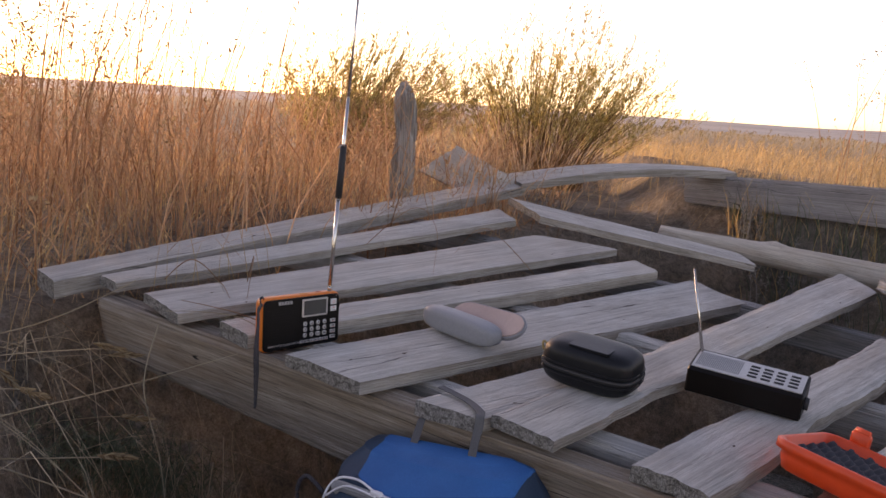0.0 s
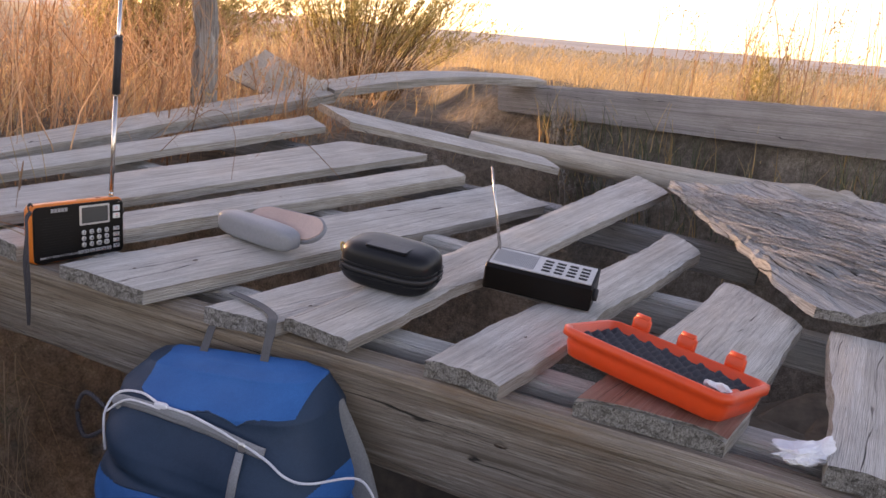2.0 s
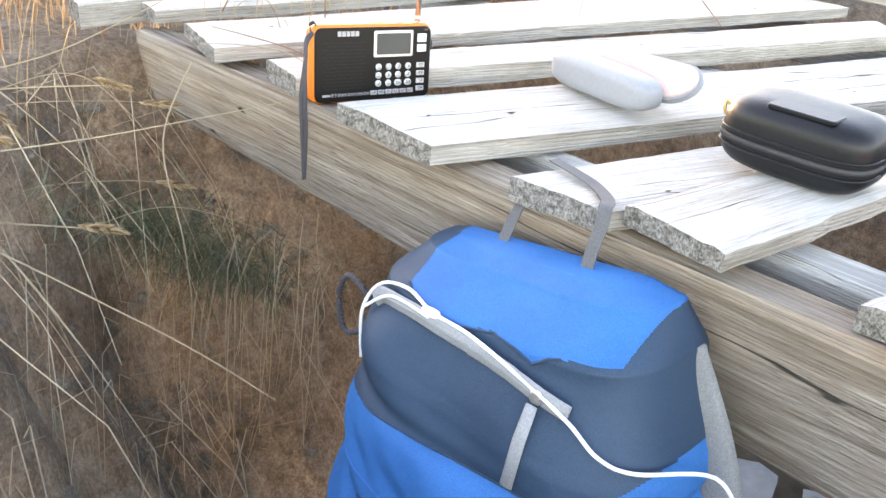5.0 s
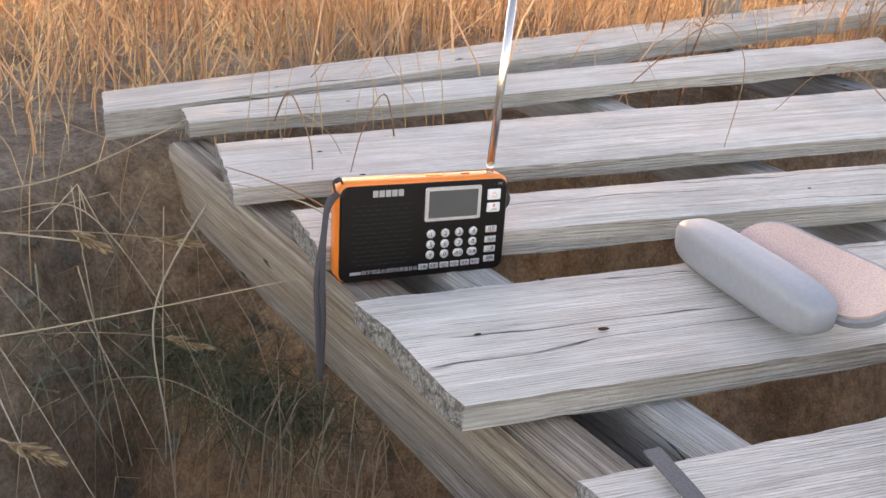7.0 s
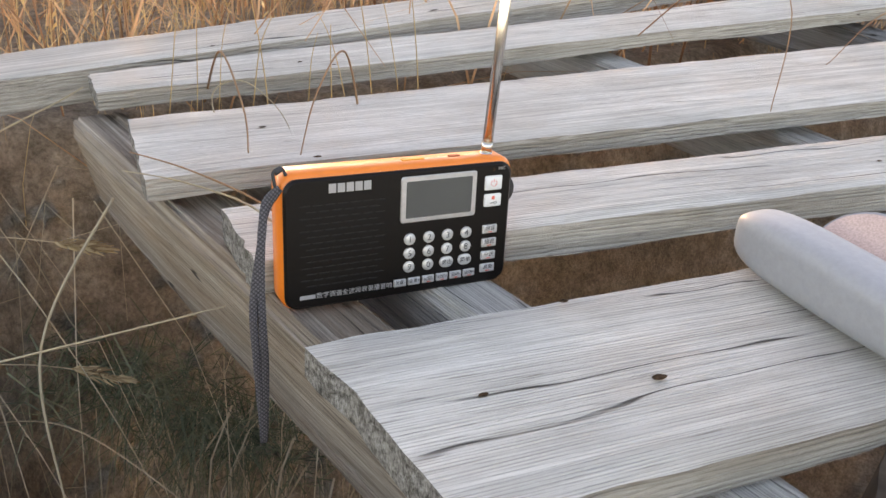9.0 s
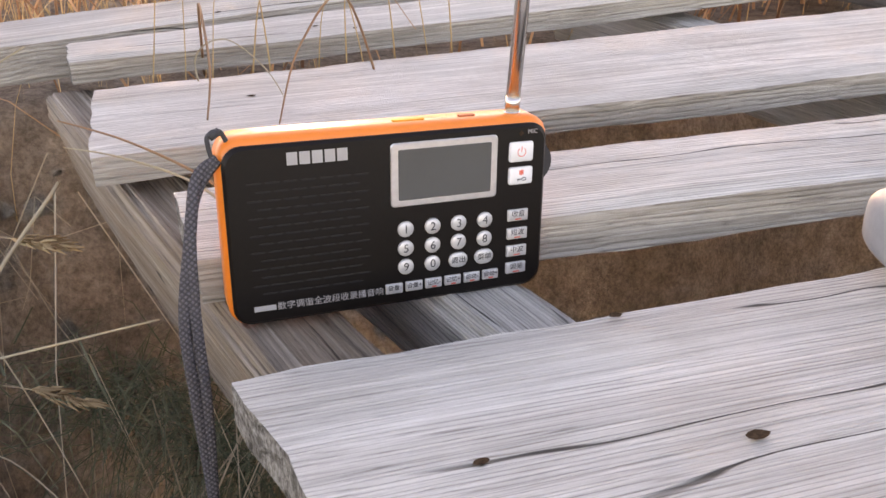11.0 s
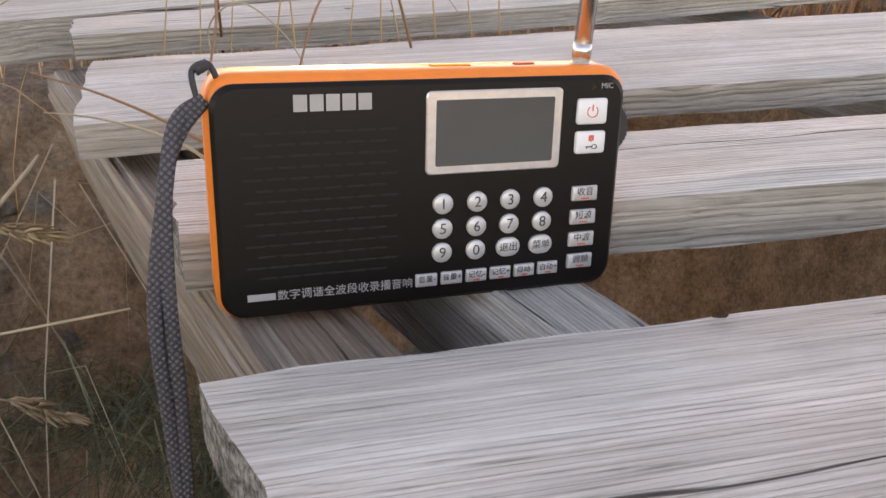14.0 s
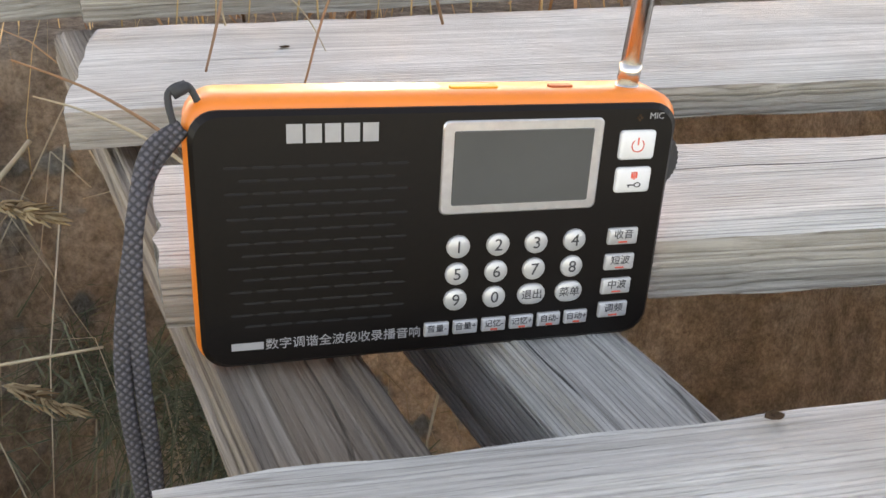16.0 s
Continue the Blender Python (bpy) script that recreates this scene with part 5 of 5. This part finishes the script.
GREEN = leafy("grey_green_leaf", (0.10, 0.13, 0.085), (0.24, 0.26, 0.17), .35)


class Strands:
    """Many thin ribbons and specks gathered into one mesh."""

    def __init__(self):
        self.v, self.f = [], []

    def ribbon(self, pts, w0, w1, side):
        n = len(self.v)
        for i, p in enumerate(pts):
            t = i / (len(pts) - 1)
            h = (w0 * (1 - t) + w1 * t) / 2
            self.v += [tuple(p - side * h), tuple(p + side * h)]
        for i in range(len(pts) - 1):
            a = n + 2 * i
            self.f.append((a, a + 1, a + 3, a + 2))

    def speck(self, p, d, ln, w, side):
        n = len(self.v)
        self.v += [tuple(p), tuple(p + d * ln * .5 + side * w), tuple(p + d * ln), tuple(p + d * ln * .5 - side * w)]
        self.f.append((n, n + 1, n + 2, n + 3))

    def made(self, name, material, parent=None):
        me = bpy.data.meshes.new(name)
        me.from_pydata(self.v, [], self.f)
        me.materials.append(material)
        ob = new(name, me)
        if parent:
            ob.parent = parent
        return ob


def stem(p, h, lean, r, bow=.25, n=4):
    """Points of a leaning, bowed stem."""
    d = Vector((math.cos(lean), math.sin(lean), 0))
    k = r.uniform(.05, bow)
    return [p + Vector((0, 0, h * t)) + d * (h * k * t * t) + Vector((r.uniform(-1, 1), r.uniform(-1, 1), 0)) * h * .012 * (t > 0) for t in (i / (n - 1) for i in range(n))]


def side_of(r):
    a = r.uniform(0, 2 * math.pi)
    return Vector((math.cos(a), math.sin(a), 0))


def in_pit(x, y):
    return ground_z(x, y) < -.07


def grass_field(name, count, box, hmin, hmax, label, seed, wide=.0022, material=None, heads=.25, keep=None):
    r = random.Random(seed)
    s = Strands()
    n = 0
    while n < count:
        x, y = r.uniform(box[0], box[1]), box[2] + (box[3] - box[2]) * r.random() ** 1.5
        n += 1
        if in_pit(x, y) or (keep and not keep(x, y)):
            continue
        if noise.noise((x * 1.1, y * 1.1, seed)) < r.uniform(-.55, .25):
            continue
        h = r.uniform(hmin, hmax) * (.75 + .6 * max(0, noise.noise((x * .8, y * .8, 3))))
        p = Vector((x, y, ground_z(x, y) - .02))
        pts = stem(p, h, r.gauss(.3, 1.3), r, 1.1)
        sd = side_of(r)
        k = .8 + .15 * max(0, math.hypot(x, y) - 3)
        s.ribbon(pts, wide * k, wide * .3 * k, sd)
        if r.random() < heads:
            tip, d = pts[-1], (pts[-1] - pts[-2]).normalized()
            for q in range(6):
                s.speck(tip - d * .012 * q, (d + side_of(r) * .5).normalized(), .016 * k, .0022 * k, side_of(r))
    return tagged(s.made(name, material or STRAW), label, "grass", kind="stuff")


grass_field("dry_grass", 24000, (-1.2, 7.5, 2.6, 11), .10, .30, "dense golden dry grass behind the pit", 1, keep=lambda x, y: x < .78 or y > 3.80 - 1.2 * (x - .77))
grass_field("dry_grass", 2400, (-4, -.1, 1.7, 4.6), .08, .24, "dense golden dry grass behind the deck", 2)
grass_field("dry_grass", 2600, (-2.2, -.55, .9, 2.4), .10, .32, "sparse golden dry grass on the bank", 3, .0016)
grass_field("dry_grass", 7000, (-3, 26, 9, 34), .10, .22, "brown-olive dry grass of the open field", 5, .004, FIELDG)


def weed_stand(name, count, box, hmin, hmax, label, seed, branch=7, lean0=None, cloud=1.0):
    r = random.Random(seed)
    st, sd = Strands(), Strands()
    for _ in range(count):
        x, y = r.uniform(box[0], box[1]), r.uniform(box[2], box[3])
        if in_pit(x, y):
            continue
        h = r.uniform(hmin, hmax)
        p = Vector((x, y, ground_z(x, y) - .03))
        pts = stem(p, h, r.uniform(0, 6.3) if lean0 is None else lean0 + r.uniform(-.6, .6), r, .35, 6)
        st.ribbon(pts, .0050, .0015, side_of(r))
        st.ribbon(pts, .0050, .0015, side_of(r))
        for b in range(branch):
            t = r.uniform(.30, .97)
            i = min(4, int(t * 5))
            q = pts[i] + (pts[i + 1] - pts[i]) * (t * 5 - i)
            d = (side_of(r) * r.uniform(.35, .9) + Vector((0, 0, 1))).normalized()
            ln = r.uniform(.06, .20) * (1.15 - t * .6)
            e = q + d * ln + Vector((0, 0, -.02 * r.random()))
            st.ribbon([q, (q + e) / 2 + side_of(r) * .006, e], .0022, .0008, side_of(r))
            if r.random() < cloud:
                for m in range(r.randint(5, 11)):
                    c = q + (e - q) * r.uniform(.35, 1.05) + Vector((r.gauss(0, .006), r.gauss(0, .006), r.gauss(0, .008)))
                    sd.speck(c, (Vector((r.uniform(-1, 1), r.uniform(-1, 1), r.uniform(-.3, 1)))).normalized(), r.uniform(.007, .018), r.uniform(.0025, .0055), side_of(r))
    t = thing(name, pose(0, 0, 0), label, "weeds", kind="stuff")
    st.made("stems", REDSTEM, t)
    sd.made("seeds", SEED, t)
    return t


weed_stand("tall_weeds", 95, (-2.3, -1.02, 2.0, 3.3), .62, 1.0, "tall reddish dry weeds with seed clusters beside the deck", 11, 17)
weed_stand("tall_weeds", 60, (-1.25, -.62, 2.2, 3.0), .55, .92, "tall bare reddish stems leaning beside the deck", 16, 7, .2, .15)
weed_stand("tall_weeds", 300, (-2.4, .15, 2.2, 3.9), .24, .56, "tangled reddish dry weeds behind the deck", 12, 9, None, .35)
weed_stand("tall_weeds", 190, (1.5, 4.6, 2.9, 4.8), .36, .92, "dry weeds with seed heads beyond the back plank", 13, 6, None, .7)
weed_stand("tall_weeds", 70, (-1.5, -.7, 1.45, 2.3), .12, .42, "short reddish weeds on the bank", 14, 5, None, .2)


def tangle(name, count, box, label, seed):
    """Bent, crossing dry stems close to the ground."""
    r = random.Random(seed)
    s = Strands()
    for _ in range(count):
        x, y = r.uniform(box[0], box[1]), r.uniform(box[2], box[3])
        if in_pit(x, y):
            continue
        p = Vector((x, y, ground_z(x, y) - .01))
        d = side_of(r)
        h, ln = r.uniform(.06, .40), r.uniform(.10, .50)
        s.ribbon([p, p + d * ln * .25 + Vector((0, 0, h * .6)), p + d * ln * .6 + Vector((0, 0, h)), p + d * ln + Vector((0, 0, h * r.uniform(.5, 1.25)))], .0034, .0010, side_of(r))
    return tagged(s.made(name, REDSTEM), label, "weeds", kind="stuff")


tangle("dry_tangle", 2600, (-2.4, .3, 1.65, 4.2), "tangled brown dead stems beside the deck", 15)


def shrub(name, base, width, height, count, label, seed, wind=(.35, -.1)):
    """A shrub of many fine leaning shoots, each set with small narrow leaves."""
    r = random.Random(seed)
    base = Vector(base)
    tw, lf = Strands(), Strands()
    for _ in range(count):
        a, k = r.uniform(0, 2 * math.pi), math.sqrt(r.random())
        out = Vector((math.cos(a) * k * width / 2, math.sin(a) * k * width * .35, 0))
        top = base + out * r.uniform(.8, 1.25) + Vector((wind[0] * height * r.uniform(.1, .7), wind[1] * height * .3, height * (1.02 - .42 * k * k) * r.uniform(.55, 1.15)))
        p0 = base + out * .30 + Vector((r.gauss(0, .03), r.gauss(0, .03), -.03))
        mid = p0 + (top - p0) * .5 + Vector((0, 0, height * .09))
        pts = [p0, p0 + (mid - p0) * .5 + Vector((0, 0, .03)), mid, (mid + top) / 2 + Vector((0, 0, .02)), top]
        tw.ribbon(pts, .0070, .0012, side_of(r))
        tw.ribbon(pts, .0060, .0012, side_of(r))
        for b in range(9):
            t = r.uniform(.35, 1)
            i = min(3, int(t * 4))
            q = pts[i] + (pts[i + 1] - pts[i]) * (t * 4 - i)
            d = ((top - p0).normalized() + Vector((r.gauss(0, .45) + wind[0] * .5, r.gauss(0, .45), r.gauss(.1, .3)))).normalized()
            ln = r.uniform(.05, .17)
            tw.ribbon([q, q + d * ln], .0020, .0008, side_of(r))
            for m in range(r.randint(10, 16)):
                c = q + d * ln * r.random() + Vector((r.gauss(0, .004),) * 3)
                dd = (d + Vector((r.gauss(0, .55), r.gauss(0, .55), r.gauss(.1, .45)))).normalized()
                lf.speck(c, dd, r.uniform(.014, .032), r.uniform(.0018, .0040), side_of(r))
    t = thing(name, pose(0, 0, 0), label, "shrub")
    tagged(tw.made("branches", BROWNT, t), kind="stuff")
    tagged(lf.made("leaves", OLIVE, t), kind="stuff")
    return t


shrub("shrub", (-.86, 4.75, .04), 1.15, .72, 230, "olive-green shrub bent by the wind behind the post", 41, (.75, 0))
shrub("shrub", (.17, 4.85, .04), 1.30, .80, 190, "olive and straw-coloured shrub beside the dry grass", 42, (.22, 0))
shrub("low_shrub", (2.15, 4.4, .05), .30, .32, 22, "small grey-green bush in the dry grass", 43, (.1, 0))


# stalks that reach over the bank and the deck
def stalk(name, pts, w, label, head=0.0, material=None):
    pts = curve3(pts, 26)
    t = thing(name, Matrix.Translation(pts[0]), label, "grass stalk", "dry grass stalks")
    o = pts[0]
    part("stem", tube([p - o for p in pts], [w * (1 - .6 * i / len(pts)) for i in range(len(pts))], 6), material or PALESTRAW, t, "", True)
    if head:
        r = random.Random(int(1000 * abs(o.x)))
        hb = bmesh.new()
        d = (pts[-1] - pts[-5]).normalized()
        for k in range(60):
            u = k / 60
            c = pts[-1] - o - d * head * (1 - u)
            out = (side_of(r) * .6 + Vector((0, 0, r.uniform(-.6, .6)))).normalized()
            rr = .0042 * math.sin(math.pi * (.12 + .85 * u)) + .001
            tube([c, c + out * rr + d * .005, c + out * rr * 1.5 + d * .012], [.0010, .0012, .0003], 4, hb)
        part("seed_head", hb, SEED, t, "feathery pale seed head")
    return t


SL = "long pale dry grass stalk reaching over the pit"
stalk("grass_stalk", [(-.64, .93, -.14), (-.52, 1.02, .0), (-.306, 1.260, .039), (-.205, 1.386, .056)], .0011, SL)
stalk("grass_stalk", [(-.90, 1.20, -.12), (-.60, 1.22, -.09), (-.33, 1.21, -.05), (-.285, 1.21, -.045)], .0014, SL, .045)
stalk("grass_stalk", [(-.80, 1.10, -.02), (-.50, 1.14, -.035), (-.22, 1.16, -.11), (-.10, 1.18, -.17)], .0013, SL)
stalk("grass_stalk", [(-.75, 1.05, -.06), (-.50, 1.05, -.11), (-.36, 1.06, -.20), (-.30, 1.06, -.30), (-.31, 1.06, -.33)], .0014, SL)
stalk("grass_stalk", [(-.70, 1.00, -.09), (-.52, 1.00, -.11), (-.40, .99, -.17)], .0014, SL, .05)
stalk("grass_stalk", [(-.78, 1.30, -.03), (-.58, 1.32, .03), (-.40, 1.33, .06), (-.36, 1.33, .062)], .0013, SL, .045)
stalk("grass_stalk", [(-.75, 1.40, .0), (-.55, 1.42, .06), (-.43, 1.45, .12), (-.40, 1.47, .14)], .0012, SL)
stalk("grass_stalk", [(-.85, 1.15, -.10), (-.60, 1.18, .0), (-.46, 1.20, .035), (-.40, 1.20, .03)], .0013, SL, .04)
TW = "thin brown dry twig hanging over the planks"
stalk("grass_stalk", [(-.19, 1.430, .088), (-.228, 1.435, .100), (-.29, 1.442, .100), (-.346, 1.448, .094)], .0009, "pale broken straw sticking out beside the radio")
stalk("grass_stalk", [(-.19, 1.430, .098), (-.228, 1.435, .106), (-.278, 1.436, .113), (-.312, 1.425, .120)], .0009, TW, 0, REDSTEM)
stalk("grass_stalk", [(-.46, 1.66, .08), (-.36, 1.57, .155), (-.28, 1.50, .138), (-.25, 1.467, .120)], .0011, TW, 0, REDSTEM)
stalk("grass_stalk", [(-.31, 1.70, .07), (-.255, 1.59, .165), (-.236, 1.525, .150), (-.234, 1.502, .112)], .0010, TW, 0, REDSTEM)
stalk("grass_stalk", [(-.36, 1.575, .07), (-.375, 1.575, .115), (-.34, 1.57, .135), (-.31, 1.575, .118), (-.30, 1.585, .09)], .0007, "pale curling straw between two planks")
rg = random.Random(17)
for i in range(11):      # a tuft that grows up through the gap between two planks
    x0, y0 = -.435 + .017 * i + rg.uniform(-.006, .006), 1.578 + .016 * i
    ln, dx = rg.uniform(.10, .19), rg.uniform(-.07, .02)
    stalk("grass_stalk", [(x0, y0, .04), (x0 + dx * .2, y0 + .01, .04 + ln * .4), (x0 + dx * .55, y0 + .02, .04 + ln * .8), (x0 + dx, y0 + .035, .04 + ln)], rg.uniform(.0005, .0008), "thin straw growing up between two planks", 0, STRAW)
stalk("grass_stalk", [(-.66, 1.33, -.16), (-.56, 1.37, -.10), (-.45, 1.425, -.085), (-.375, 1.455, -.090)], .0008, SL, .045)
stalk("grass_stalk", [(-.74, 1.37, -.06), (-.62, 1.41, -.01), (-.50, 1.455, .004), (-.41, 1.480, .006)], .0008, SL, .045)
stalk("grass_stalk", [(-.20, 2.10, .08), (-.05, 1.98, .22), (.02, 1.88, .20), (.03, 1.80, .12)], .0009, "thin bent brown stalk over the planks", 0, REDSTEM)
stalk("grass_stalk", [(.25, 2.10, .05), (.12, 1.98, .19), (.06, 1.88, .15)], .0009, "thin bent brown stalk over the planks", 0, REDSTEM)
stalk("grass_stalk", [(-.36, 1.45, .07), (-.34, 1.36, .0), (-.30, 1.33, -.10), (-.285, 1.32, -.18)], .0012, SL)

rk = random.Random(91)
for _ in range(34):
    x0, y0 = rk.uniform(-1.0, -.55), rk.uniform(.85, 1.45)
    z0 = ground_z(x0, y0)
    if z0 < -.3:
        continue
    dx, dy, dz = rk.uniform(.12, .48), rk.uniform(-.12, .10), rk.uniform(-.32, .10)
    stalk("grass_stalk", [(x0, y0, z0), (x0 + dx * .4, y0 + dy * .4, z0 + .07 + dz * .2), (x0 + dx * .75, y0 + dy * .8, z0 + .05 + dz * .6), (x0 + dx, y0 + dy, z0 + dz)], rk.uniform(.0005, .0009), SL, .04 if rk.random() < .15 else 0)


def hanging_roots():
    """Dry grass that hangs down the bank's face, with a green tuft."""
    r = random.Random(77)
    s, g = Strands(), Strands()
    for _ in range(1000):
        x = r.uniform(-1.15, -.10)
        y = r.uniform(.70, 1.80)
        z = ground_z(x, y)
        if z > .0 or z < -.66:
            continue
        p = Vector((x, y, z + .01))
        d = Vector((r.uniform(-.2, 1), r.uniform(-.9, .3), 0)).normalized()
        ln = r.uniform(.06, .36)
        s.ribbon([p, p + d * ln * .35 + Vector((0, 0, .04)), p + d * ln * .6 + Vector((0, 0, -.02 - ln * .2)), p + d * ln * .75 + Vector((0, 0, -ln * .7))], .0017, .0007, side_of(r))
    for c, n, spread in (((-.52, 1.60, -.22), 420, .055), ((-.46, 1.63, -.28), 420, .045), ((-.57, 1.56, -.20), 260, .06), ((-.42, 1.68, -.30), 260, .045), ((-.50, 1.38, -.10), 90, .06)):
        for _ in range(n):
            p = Vector(c) + Vector((r.gauss(0, spread), r.gauss(0, spread * .6), r.gauss(0, .02)))
            d = (side_of(r) + Vector((0, -.5, r.uniform(-.6, .9)))).normalized()
            ln = r.uniform(.03, .10)
            g.ribbon([p, p + d * ln * .6, p + d * ln + Vector((0, 0, -.025))], .0018, .0005, side_of(r))
    for _ in range(60):      # bare roots hanging below the tufts
        p = Vector((r.uniform(-.56, -.30), r.uniform(1.60, 1.74), r.uniform(-.34, -.20)))
        d = Vector((r.uniform(-.3, .5), -1, 0)).normalized() * r.uniform(.03, .10)
        ln = r.uniform(.10, .34)
        s.ribbon([p, p + d * .6 + Vector((0, 0, -.1 * ln)), p + d + Vector((r.gauss(0, .01), 0, -.5 * ln)), p + d + Vector((r.gauss(0, .03), 0, -ln))], .0024, .0010, side_of(r))
    t = thing("bank_grass", pose(0, 0, 0), "dry grass and grey-green tufts hanging on the earth bank", "grass", kind="stuff")
    s.made("dry_strands", PALESTRAW, t)
    g.made("green_tufts", GREEN, t)
    # plants at the foot of the back plank
    s2, g2 = Strands(), Strands()
    for _ in range(900):
        u = r.random()
        x = .90 + .95 * u
        y = 3.49 - 1.2 * (x - .92) - abs(r.gauss(0, .10))
        p = Vector((x, y, ground_z(x, y) - .01))
        if p.z < -.30:
            continue
        pts = stem(p, r.uniform(.05, .20), r.uniform(0, 6.3), r, .6)
        (g2 if r.random() < .6 else s2).ribbon(pts, .0045, .001, side_of(r))
    sg = Strands()
    for _ in range(150):      # grey sprigs set with small leaves
        u = r.random()
        x = .92 + .95 * u
        y = 3.47 - 1.2 * (x - .92) - r.uniform(.03, .17)
        p = Vector((x, y, ground_z(x, y) - .01))
        if p.z < -.24:
            continue
        pts = stem(p, r.uniform(.09, .20), r.uniform(0, 6.3), r, .4, 6)
        sg.ribbon(pts, .0040, .0015, side_of(r))
        for _ in range(34):
            t = r.uniform(.15, 1)
            i = min(4, int(t * 5))
            q = pts[i] + (pts[i + 1] - pts[i]) * (t * 5 - i)
            sg.speck(q, (side_of(r) + Vector((0, 0, r.uniform(.2, 1.2)))).normalized(), r.uniform(.010, .022), r.uniform(.002, .004), side_of(r))
    t = thing("pit_edge_plants", pose(0, 0, 0), "yellow-green weeds growing along the pit's back edge", "weeds", kind="stuff")
    s2.made("dry_strands", STRAW, t)
    g2.made("green_leaves", GREEN, t)
    sg.made("grey_sprigs", leafy("grey_sprig", (0.24, 0.225, 0.20), (0.46, 0.44, 0.40), .3), t)


hanging_roots()
